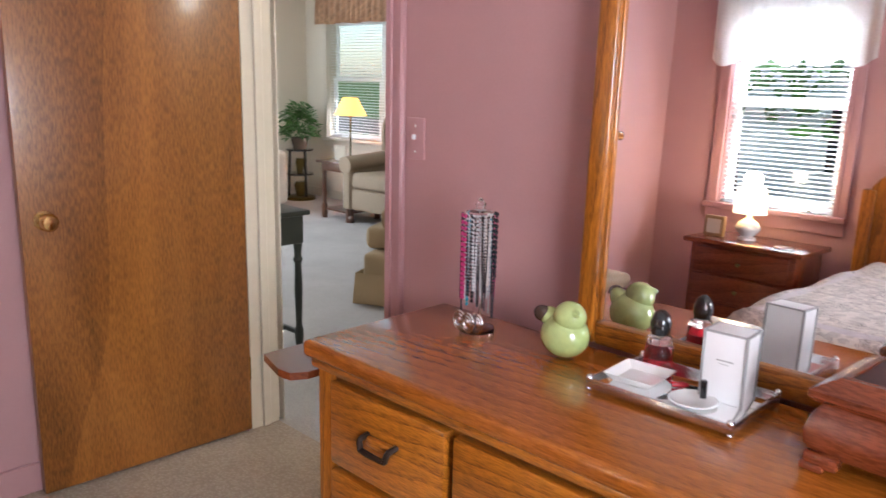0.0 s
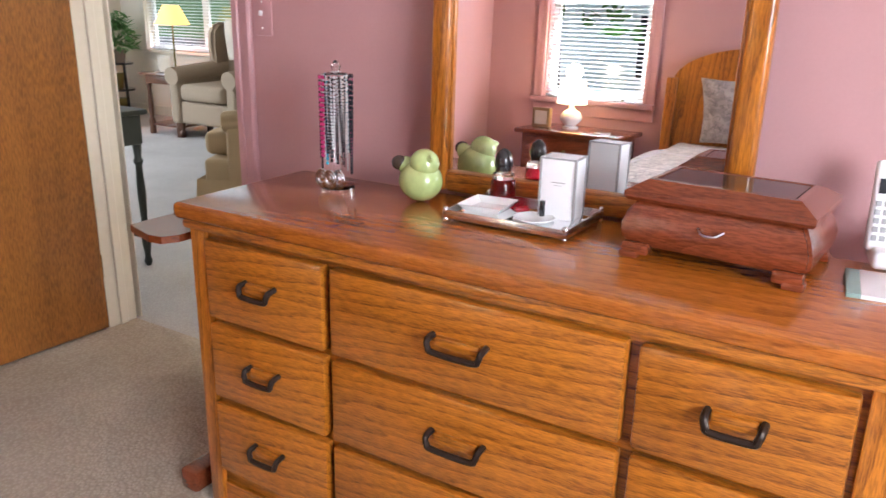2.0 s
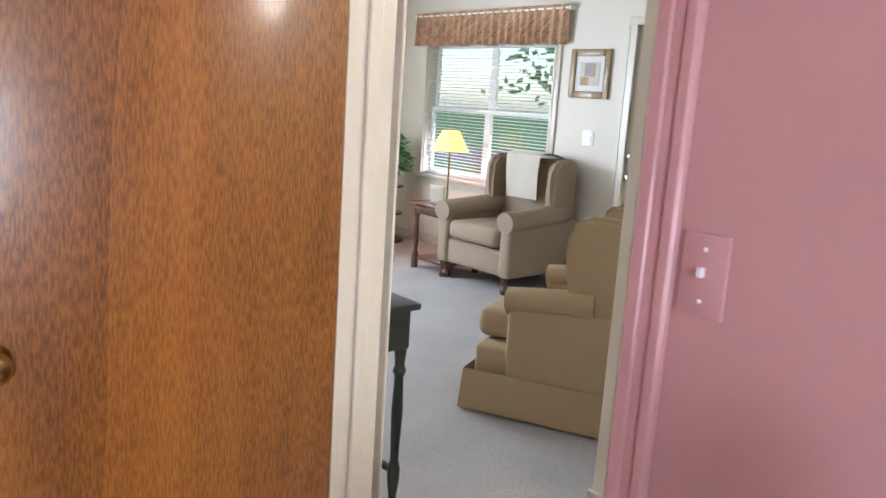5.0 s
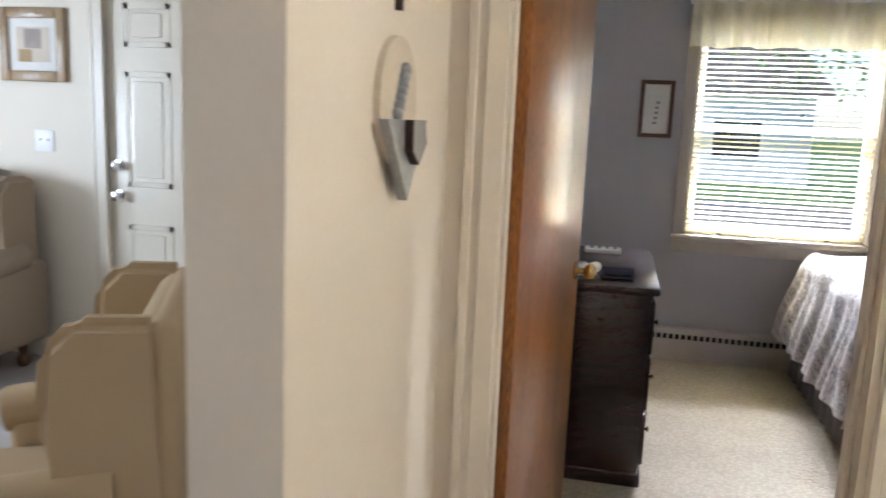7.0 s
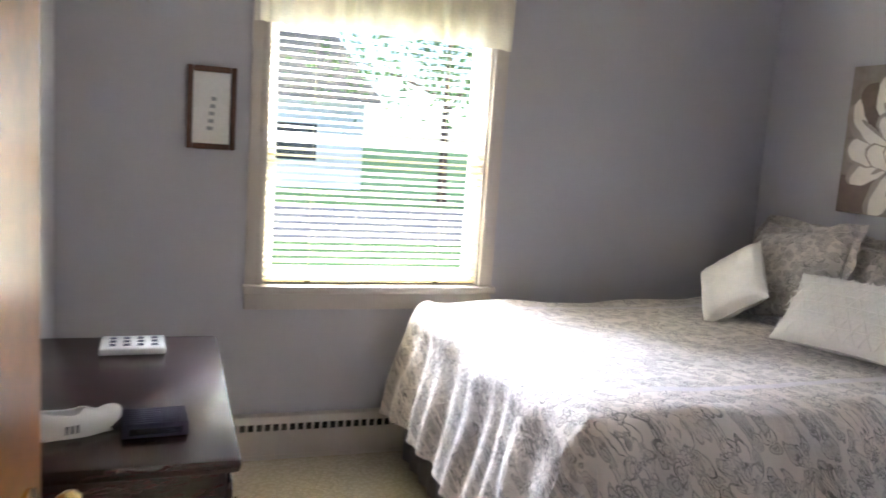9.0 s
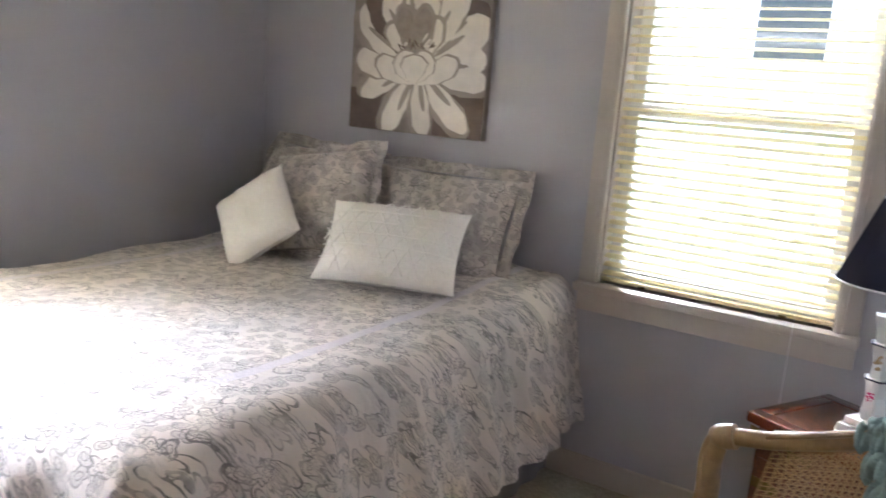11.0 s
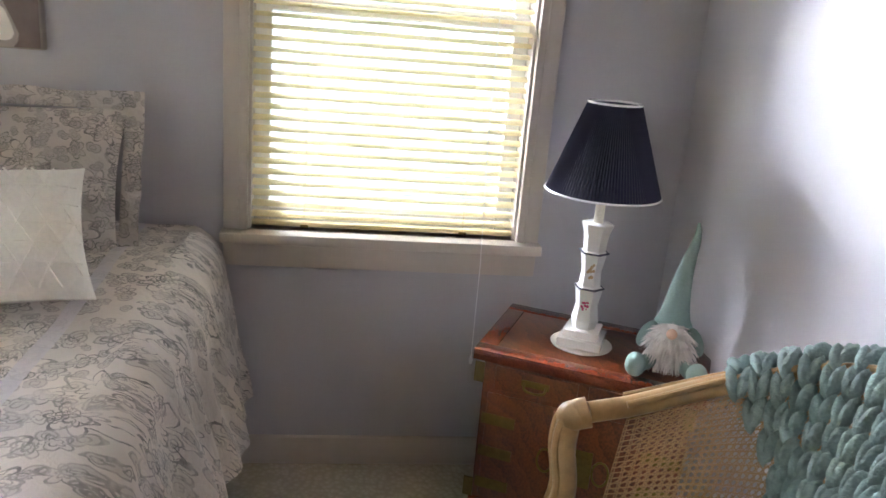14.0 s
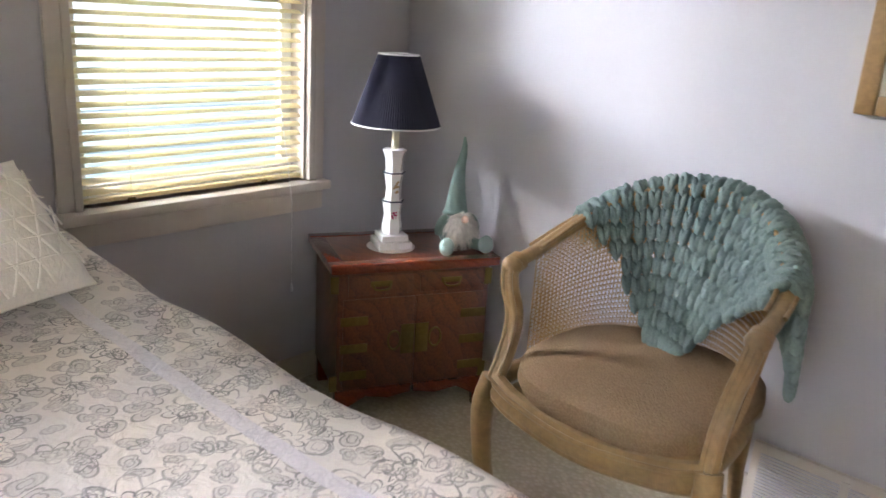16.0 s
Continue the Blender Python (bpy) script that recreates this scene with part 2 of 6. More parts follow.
GREEN_BLACK = plain("green_black_paint", (0.02, 0.024, 0.018), 0.35)
GILT = plain("antique_gilt", (0.27, 0.17, 0.075), 0.38, var=0.32, grain=45, bumpy=0.15, coat=0.15)
BRASS = plain("brass", (0.72, 0.50, 0.20), 0.22, 1.0, var=0.1, bumpy=0.02)
OLDBRASS = plain("tarnished_brass", (0.16, 0.12, 0.035), 0.4, 0.9, var=0.3, bumpy=0.1)
DARKIRON = plain("dark_bronze", (0.05, 0.035, 0.028), 0.35, 0.7, var=0.2)
STEEL = plain("silver_metal", (0.65, 0.65, 0.66), 0.2, 1.0)
PEWTER = plain("pewter_sheet", (0.32, 0.33, 0.34), 0.45, 0.6, var=0.3)
SLAT = sheer("cream_blind_vinyl", (0.82, 0.73, 0.48), 0.38)
SLATW = sheer("white_blind_vinyl", (0.92, 0.92, 0.92), 0.62)
LACE = sheer("white_lace", (0.9, 0.9, 0.87), 0.5)
VAL = sheer("ivory_valance", (0.85, 0.82, 0.70), 0.4)
FLORAL = printed("brown_floral_cloth", (0.42, 0.22, 0.12), (0.60, 0.38, 0.22), (0.10, 0.05, 0.03), 1.1)
PAISLEY = printed("paisley_cotton", (0.68, 0.61, 0.56), (0.52, 0.48, 0.46), (0.11, 0.10, 0.105), 0.85, (0.56, 0.36, (0.56, 0.52, 0.56)))
SHAMCLOTH = printed("paisley_sham", (0.56, 0.50, 0.46), (0.36, 0.33, 0.31), (0.13, 0.12, 0.12), 1.1, None, True)
WHITECLOTH = plain("white_textured_cotton", (0.80, 0.77, 0.73), 0.8, grain=90, bumpy=0.5)
SKIRT = plain("grey_brown_cotton", (0.16, 0.14, 0.14), 0.9)
BEIGECLOTH = plain("beige_upholstery", (0.33, 0.25, 0.175), 0.9, grain=220, bumpy=0.5)
TANCLOTH = plain("gold_damask", (0.42, 0.30, 0.17), 0.85, grain=200, bumpy=0.4)
PALECLOTH = plain("pale_upholstery", (0.62, 0.55, 0.46), 0.9, grain=200, bumpy=0.4)
RIBBED = carpet("ribbed_tan_cloth", (0.22, 0.145, 0.085), (0.38, 0.27, 0.17), 210)
CANE = plain("cane", (0.30, 0.18, 0.075), 0.5, var=0.2)
CHENILLE = plain("sage_chenille", (0.175, 0.235, 0.225), 0.95, grain=150, var=0.22, bumpy=1.0)
NAVY = plain("navy_pleated_cloth", (0.022, 0.022, 0.05), 0.8)
PORCELAIN = plain("white_porcelain", (0.82, 0.82, 0.82), 0.12, coat=0.6, bumpy=0.0, var=0.02)
CELADON = plain("green_crackle_glaze", (0.42, 0.52, 0.20), 0.15, coat=0.8, grain=30, var=0.25, bumpy=0.05)
BROWNGLAZE = plain("brown_glaze", (0.06, 0.04, 0.03), 0.2, coat=0.5)
BLACKGLOSS = plain("black_gloss", (0.012, 0.012, 0.014), 0.1, coat=0.6)
WHITEPLASTIC = plain("white_plastic", (0.82, 0.82, 0.84), 0.3, var=0.02, bumpy=0.0)
GREYINK = plain("grey_ink", (0.35, 0.35, 0.36), 0.6)
RED = plain("red_lacquer", (0.35, 0.01, 0.02), 0.25)
TEAL = plain("turquoise_plastic", (0.03, 0.38, 0.42), 0.3)
GLASS = glassy("clear_glass")
REDGLASS = glassy("red_liquid", (0.55, 0.02, 0.04))
MIRROR = plain("mirror_silver", (0.93, 0.93, 0.93), 0.0, 1.0, var=0.0, bumpy=0.0)
LEAF = plain("leaf_green", (0.06, 0.16, 0.03), 0.5, var=0.4)
LAMPSHADE = plain("lit_shade", (1.0, 0.80, 0.48), 0.8, emit=0.6)
LAMPSHADE2 = plain("lit_shade_yellow", (1.0, 0.55, 0.12), 0.8, emit=0.5)
SAGEFELT = plain("sage_felt", (0.24, 0.34, 0.31), 0.95, grain=200, bumpy=0.4)
FUR = plain("white_fur", (0.82, 0.79, 0.75), 0.95, grain=160, bumpy=1.0)
SKIN = plain("peach_felt", (0.72, 0.50, 0.38), 0.9)
PAPER = plain("warm_paper", (0.62, 0.55, 0.44), 0.8)
MATBOARD = plain("white_mat_board", (0.74, 0.73, 0.70), 0.8, bumpy=0.0)
TAUPEPAINT = plain("taupe_oil_paint", (0.28, 0.24, 0.21), 0.6, var=0.3, grain=25, bumpy=0.3)
PETAL_A = plain("ivory_oil_paint", (0.72, 0.67, 0.61), 0.6, var=0.15, grain=14, bumpy=0.3)
PETAL_B = plain("mushroom_oil_paint", (0.33, 0.28, 0.245), 0.6, var=0.25, grain=14, bumpy=0.3)
PETAL_C = plain("umber_oil_paint", (0.14, 0.10, 0.085), 0.6, var=0.3, grain=20, bumpy=0.3)
GRASS = plain("lawn", (0.06, 0.14, 0.03), 0.9, var=0.35, grain=8)
ASPHALT = plain("asphalt", (0.11, 0.11, 0.115), 0.9, var=0.2)
CONCRETE = plain("concrete", (0.45, 0.44, 0.42), 0.85, var=0.1)
SIDING_B = plain("pale_blue_siding", (0.50, 0.56, 0.62), 0.6, var=0.04)
SIDING_W = plain("white_siding", (0.75, 0.75, 0.74), 0.6, var=0.04)
ROOF = plain("grey_shingle", (0.14, 0.13, 0.13), 0.9, var=0.3, grain=12)
DARKGLASS = plain("dark_window_glass", (0.03, 0.035, 0.04), 0.08, bumpy=0.0)
BARK = plain("bark", (0.09, 0.06, 0.04), 0.9, var=0.3, grain=12, bumpy=0.6)
BEADS = [plain("bead_" + n, c, 0.2, 0.0, coat=0.5, bumpy=0.0) for n, c in
         (("silver", (0.6, 0.6, 0.62)), ("black", (0.02, 0.02, 0.03)), ("pink", (0.5, 0.05, 0.18)), ("blue", (0.05, 0.32, 0.42)), ("pearl", (0.7, 0.62, 0.58)))]


# mesh helpers
def place_in(ob, parent):
    if parent:
        ob.parent = parent
    return ob


def part(name, bm, material, parent=None, label="", smooth=False):
    me = bpy.data.meshes.new(name)
    bmesh.ops.recalc_face_normals(bm, faces=bm.faces)
    bm.to_mesh(me)
    bm.free()
    for m in (material if isinstance(material, list) else [material]):
        me.materials.append(m)
    if smooth:
        me.polygons.foreach_set("use_smooth", [True] * len(me.polygons))
        me.set_sharp_from_angle(angle=radians(42))
    ob = place_in(new(name, me), parent)
    if label:
        ob["label"] = label
    return ob


def shared(name, me, parent, m):
    ob = place_in(new(name, me), parent)
    ob.matrix_basis = m
    return ob


def thing(name, label, category, m=None, group=""):
    ob = new(name)
    ob.empty_display_size = 0.05
    if m is not None:
        ob.matrix_basis = m
    return tagged(ob, label, category, group)


def B():
    return bmesh.new()


def box(bm, a, b, bev=0.0, seg=2, m=None):
    a, b = Vector(a), Vector(b)
    r = bmesh.ops.create_cube(bm, size=1.0)
    vs = r["verts"]
    for v in vs:
        v.co = Vector([(a[i] + b[i]) / 2 + v.co[i] * abs(b[i] - a[i]) for i in range(3)])
    if bev:
        es = list({e for v in vs for e in v.link_edges})
        res = bmesh.ops.bevel(bm, geom=es, offset=bev, segments=seg, profile=0.5, affect='EDGES')
        vs = list({v for f in res["faces"] for v in f.verts} | {v for v in vs if v.is_valid})
    if m is not None:
        bmesh.ops.transform(bm, matrix=m, verts=[v for v in vs if v.is_valid])
    return bm


def boxed(name, a, b, material, parent=None, bev=0.004, label="", m=None, seg=2):
    return part(name, box(B(), a, b, bev, seg, m), material, parent, label, smooth=bev > 0)


def lathe(bm, profile, seg=24, at=(0, 0, 0), m=None):
    rows = []
    for r, z in profile:
        rows.append([bm.verts.new((at[0] + r * math.cos(2 * math.pi * i / seg), at[1] + r * math.sin(2 * math.pi * i / seg), at[2] + z)) for i in range(seg)])
    for r0, r1 in zip(rows, rows[1:]):
        for i in range(seg):
            bm.faces.new((r0[i], r0[(i + 1) % seg], r1[(i + 1) % seg], r1[i]))
    bm.faces.new(rows[0][::-1])
    bm.faces.new(rows[-1])
    if m is not None:
        bmesh.ops.transform(bm, matrix=m, verts=[v for r in rows for v in r])
    return bm


def tube(bm, pts, radius, seg=8, flat=1.0):
    """A tube along points; radius is a number or one per point."""
    pts = [Vector(p) for p in pts]
    rad = radius if isinstance(radius, (list, tuple)) else [radius] * len(pts)
    rows, side = [], None
    for i, p in enumerate(pts):
        d = (pts[min(i + 1, len(pts) - 1)] - pts[max(i - 1, 0)]).normalized()
        if side is None:
            side = d.cross(Vector((0, 0, 1)) if abs(d.z) < 0.9 else Vector((1, 0, 0))).normalized()
        side = (side - d * side.dot(d)).normalized()
        up = d.cross(side)
        rows.append([bm.verts.new(p + (side * math.cos(2 * math.pi * k / seg) + up * math.sin(2 * math.pi * k / seg) * flat) * rad[i]) for k in range(seg)])
    for r0, r1 in zip(rows, rows[1:]):
        for i in range(seg):
            bm.faces.new((r0[i], r0[(i + 1) % seg], r1[(i + 1) % seg], r1[i]))
    bm.faces.new(rows[0][::-1])
    bm.faces.new(rows[-1])
    return bm


def ball(bm, at, r, seg=16, rings=10, squash=(1, 1, 1), m=None):
    res = bmesh.ops.create_uvsphere(bm, u_segments=seg, v_segments=rings, radius=1.0)
    mm = Matrix.Translation(at) @ (m or Matrix.Identity(4)) @ Matrix.Diagonal((r * squash[0], r * squash[1], r * squash[2], 1))
    bmesh.ops.transform(bm, matrix=mm, verts=res["verts"])
    return bm


def sheet(bm, fn, nu, nv, close_u=False):
    g = [[bm.verts.new(fn(i / nu, j / nv)) for j in range(nv + 1)] for i in range(nu + 1)]
    for i in range(nu):
        for j in range(nv):
            bm.faces.new((g[i][j], g[i + 1][j], g[i + 1][j + 1], g[i][j + 1]))
    return g


def prism(bm, outline, y0, y1):
    """An outline in x and z, pulled from y0 to y1."""
    a = [bm.verts.new((x, y0, z)) for x, z in outline]
    b = [bm.verts.new((x, y1, z)) for x, z in outline]
    bm.faces.new(a)
    bm.faces.new(b[::-1])
    for i in range(len(a)):
        j = (i + 1) % len(a)
        bm.faces.new((a[i], b[i], b[j], a[j]))
    return bm


def spline(pts, n=8):
    """A smooth curve through points."""
    pts = [Vector(p) for p in pts]
    out = []
    for i in range(len(pts) - 1):
        p0, p1, p2, p3 = pts[max(i - 1, 0)], pts[i], pts[i + 1], pts[min(i + 2, len(pts) - 1)]
        for k in range(n):
            t = k / n
            out.append(0.5 * (2 * p1 + (p2 - p0) * t + (2 * p0 - 5 * p1 + 4 * p2 - p3) * t * t + (3 * p1 - p0 - 3 * p2 + p3) * t ** 3))
    return out + [pts[-1]]


# the large structure
H = 2.42


def wall(name, axis, lo, hi, s0, s1, openings, mat_lo, mat_hi, label):
    """A wall across axis from lo to hi, running from s0 to s1, with openings (s0, s1, z0, z1)."""
    bm = B()

    def put(a, b, z0, z1):
        if b - a > 1e-4 and z1 - z0 > 1e-4:
            box(bm, (lo, a, z0) if axis == 'x' else (a, lo, z0), (hi, b, z1) if axis == 'x' else (b, hi, z1))
    at = s0
    for a, b, z0, z1 in sorted(openings):
        put(at, a, 0, H)
        put(a, b, 0, z0)
        put(a, b, z1, H)
        at = b
    put(at, s1, 0, H)
    k = 0 if axis == 'x' else 1
    bmesh.ops.recalc_face_normals(bm, faces=bm.faces)
    for f in bm.faces:
        f.material_index = 1 if f.normal[k] > 0.5 else 0
    ob = part(name, bm, [mat_lo, mat_hi])
    return tagged(ob, label, "wall", kind="structure")


DOOR_H = 2.04
wall("wall_pink_east", 'x', 0, 0.12, -2.2, 2.29, [(1.28, 2.10, 0, DOOR_H)], PINK, CREAM, "dusty pink painted plaster wall with a doorway")
wall("wall_pink_north", 'y', 2.17, 2.29, -3.4, 0.0, [], PINK, CREAM, "dusty pink painted plaster wall behind the door")
wall("wall_pink_west", 'x', -3.52, -3.4, -2.2, 2.29, [(1.04, 1.76, 0.80, 2.05)], SIDING_W, PINK, "dusty pink painted wall with a window")
# this opening holds an added window, out of view, to let light in
wall("wall_pink_south", 'y', -2.32, -2.2, -3.52, 0.12, [(-2.2, -1.0, 0.80, 2.05)], SIDING_W, PINK, "dusty pink painted wall")
wall("wall_bedroom_south", 'y', -1.50, -1.36, 2.10, 5.28, [(2.583, 3.407, 0.78, 2.05)], SIDING_W, GREY, "grey painted plaster wall with a window")
wall("wall_bedroom_east", 'x', 5.14, 5.28, -1.36, 2.03, [(0.21, 1.24, 0.78, 2.05)], GREY, SIDING_W, "grey painted plaster wall with a window")
wall("wall_bedroom_west", 'x', 1.98, 2.10, -1.50, 2.03, [(1.10, 1.92, 0, DOOR_H)], CREAM, GREY, "grey painted plaster wall with a doorway")
bm = B()
box(bm, (1.13, 2.03, 0), (2.10, 2.16, H))
tagged(part("wall_hall_end", bm, CREAM), "warm cream painted wall end hung with metal plaques", "wall", kind="structure")
wall("wall_bedroom_north", 'y', 2.03, 2.16, 2.10, 5.28, [], GREY, CREAM, "painted partition wall")
wall("wall_living_east", 'x', 3.93, 4.07, 2.16, 7.29, [(3.42, 4.30, 0, 2.06), (5.07, 6.77, 0.70, 1.98)], CREAM, SIDING_W, "cream painted wall with a front door and double window")
# opening for an unseen window added to brighten the living room
wall("wall_living_north", 'y', 7.17, 7.29, -1.6, 3.93, [(0.3, 1.7, 0.80, 2.05)], CREAM, SIDING_W, "cream painted living room wall")
wall("wall_living_west", 'x', -1.72, -1.6, 2.29, 7.29, [], SIDING_W, CREAM, "cream painted living room wall")
wall("wall_hall_south", 'y', -0.72, -0.6, 0.12, 1.98, [], SIDING_W, CREAM, "cream painted hall wall")


def slab(name, a, b, material, label, cat):
    return tagged(part(name, box(B(), a, b), material), label, cat, kind="structure")


slab("floor_pink_room", (-3.4, -2.2, -0.05), (0.12, 2.29, 0.0), CARPET, "beige looped carpet", "floor")
slab("floor_hall", (0.12, -0.6, -0.05), (1.98, 2.29, 0.0), LCARPET, "pale grey beige carpet", "floor")
slab("floor_living", (-1.6, 2.29, -0.05), (3.93, 7.17, 0.0), LCARPET, "pale grey beige carpet", "floor")
slab("floor_living_strip", (1.98, 2.16, -0.05), (3.93, 2.29, 0.0), LCARPET, "pale grey beige carpet", "floor")
slab("floor_bedroom", (1.98, -1.36, -0.05), (5.14, 2.03, 0.0), VINYL, "cream flecked low pile carpet", "floor")
slab("ceiling", (-4.0, -2.9, H), (5.8, 7.8, H + 0.12), WHITE, "white painted ceiling", "ceiling")


def strip(name, a, b, material, label="painted wooden baseboard"):
    return tagged(part(name, box(B(), a, b, 0.004, 1), material), label, "trim", kind="structure")


strip("baseboard_pink_north", (-3.4, 2.155, 0), (0.0, 2.17, 0.10), PINKTRIM)
strip("baseboard_pink_east", (-0.015, -2.2, 0), (0.0, 1.21, 0.10), PINKTRIM)
strip("baseboard_bedroom_south", (2.10, -1.36, 0), (5.14, -1.345, 0.10), TAUPE)
strip("baseboard_bedroom_west", (2.10, -1.345, 0), (2.115, 1.03, 0.10), TAUPE)
strip("baseboard_bedroom_north", (2.12, 2.015, 0), (5.06, 2.03, 0.10), TAUPE)
strip("baseboard_hall", (1.13, 2.015, 0), (1.96, 2.03, 0.11), TRIM)
strip("baseboard_hall_cap", (1.115, 2.015, 0), (1.13, 2.175, 0.11), TRIM)
strip("baseboard_living_east", (3.915, 4.38, 0), (3.93, 7.17, 0.10), TRIM)
strip("baseboard_living_north", (-1.6, 7.155, 0), (3.915, 7.17, 0.10), TRIM)


def casing(name, face, out, s0, s1, top, material, label):
    """Door casing round an opening in a wall across x; out is the way the casing stands proud."""
    bm = B()
    w, d = 0.062, 0.018 * out
    for a, b in ((s0 - w, s0), (s1, s1 + w)):
        box(bm, (face, a, 0), (face + d, b, top), 0.004, 1)
        e = b if a < s0 else a
        box(bm, (face + d * 0.99, e - 0.024, 0), (face + d * 1.5, e + 0.0, top) if a < s0 else (face + d * 1.5, e + 0.024, top), 0.003, 1)
        o = a if a < s0 else b - 0.02
        box(bm, (face + d * 0.98, o, 0), (face + d * 1.3, o + 0.02, top), 0.003, 1)
    box(bm, (face, s0 - w, top), (face + d, s1 + w, top + w), 0.004, 1)
    tagged(part(name, bm, material, smooth=True), label, "trim", kind="structure")


def jamb(name, x0, x1, s0, s1, top, material, stop, label):
    bm = B()
    for a, b in ((s0, s0 + 0.018), (s1 - 0.018, s1)):
        box(bm, (x0, a, 0), (x1, b, top))
    box(bm, (x0, s0 + 0.018, top - 0.018), (x1, s1 - 0.018, top))
    for a, b in ((s0 + 0.018, s0 + 0.03), (s1 - 0.03, s1 - 0.018)):
        box(bm, (stop, a, 0), (stop + 0.035, b, top - 0.018), 0.003, 1)
    tagged(part(name, bm, material), label, "trim", kind="structure")


casing("trim_pink_door", 0.0, -1, 1.28, 2.10 - 0.0, DOOR_H, PINKTRIM, "dusty pink painted door casing")
casing("trim_pink_door_hall", 0.12, 1, 1.28, 2.10, DOOR_H, TRIM, "cream painted door casing")
jamb("trim_pink_jamb", -0.002, 0.122, 1.28, 2.10, DOOR_H, TRIM, 0.045, "cream painted door jamb")
casing("trim_bedroom_door", 1.98, -1, 1.10, 1.92, DOOR_H, TRIM, "cream painted door casing")
casing("trim_bedroom_door_inside", 2.10, 1, 1.10, 1.92, DOOR_H, TAUPE, "taupe painted door casing")
jamb("trim_bedroom_jamb", 1.978, 2.102, 1.10, 1.92, DOOR_H, TRIM, 2.02, "cream painted door jamb")


def slab_door(name, m, width, label, knob_at, steel_hinges=True):
    """A flush wooden door; local x from the hinge, y its thickness."""
    d = tagged(new(name), label, "door")
    d.matrix_basis = m
    boxed("leaf", (0.0, -0.0175, 0.012), (width, 0.0175, DOOR_H - 0.025), DOORWOOD, d, 0.002)
    for s in (-1, 1):
        bm = lathe(B(), [(0.031, 0), (0.031, 0.006), (0.012, 0.008), (0.011, 0.03), (0.02, 0.036), (0.027, 0.046), (0.0275, 0.056), (0.02, 0.066), (0.004, 0.069)], 24,
                   m=pose(width - 0.065, s * 0.0175, knob_at, -90 * s, 0, 0))
        part("knob", bm, BRASS, d, "round polished brass door knob", True)
    for z in (0.26, 1.72):
        bm = lathe(B(), [(0.006, -0.045), (0.006, 0.045)], 10, (-0.006, -0.02, z))
        box(bm, (-0.004, -0.016, z - 0.045), (0.0, 0.016, z + 0.045))
        part("hinge", bm, OLDBRASS, d, "dark brass hinge")
    return d


slab_door("door_1", pose(-0.012, 2.085, 0, 0, 0, 178), 0.75, "open flush birch door with a brass knob", 0.91)
slab_door("door_2", pose(2.112, 1.885, 0, 0, 0, -8), 0.80, "open flush wooden bedroom door with a brass knob", 0.93)


def panel_door():
    d = tagged(new("door_3"), "closed cream six panel front door", "door")
    d.matrix_basis = pose(3.945, 4.29, 0, 0, 0, -90)
    w = 0.86
    boxed("leaf", (0, 0, 0.01), (w, 0.04, 2.05), TRIM, d, 0.003)
    for x0, x1 in ((0.11, 0.38), (0.48, 0.75)):
        for z0, z1 in ((0.22, 0.78), (0.98, 1.58), (1.70, 1.92)):
            bm = B()
            for a, b in (((x0, -0.004, z0), (x1, 0.002, z0 + 0.03)), ((x0, -0.004, z1 - 0.03), (x1, 0.002, z1)), ((x0, -0.004, z0), (x0 + 0.03, 0.002, z1)), ((x1 - 0.03, -0.004, z0), (x1, 0.002, z1))):
                box(bm, a, b, 0.003, 1)
            box(bm, (x0 + 0.05, -0.006, z0 + 0.05), (x1 - 0.05, 0.002, z1 - 0.05), 0.004, 1)
            part("panel", bm, TRIM, d, smooth=True)
    for z, r in ((0.93, 0.027), (1.09, 0.024)):
        bm = lathe(B(), [(0.03, 0), (0.03, 0.008), (0.013, 0.01), (0.013, 0.03), (r, 0.04), (r, 0.055), (0.006, 0.062)], 20, m=pose(0.07, 0, z, 90, 0, 0))
        part("knob" if r > 0.025 else "deadbolt", bm, STEEL, d, "silver metal", True)


panel_door()
casing("trim_front_door", 3.93, -1, 3.42, 4.30, 2.06, TRIM, "cream painted door casing")


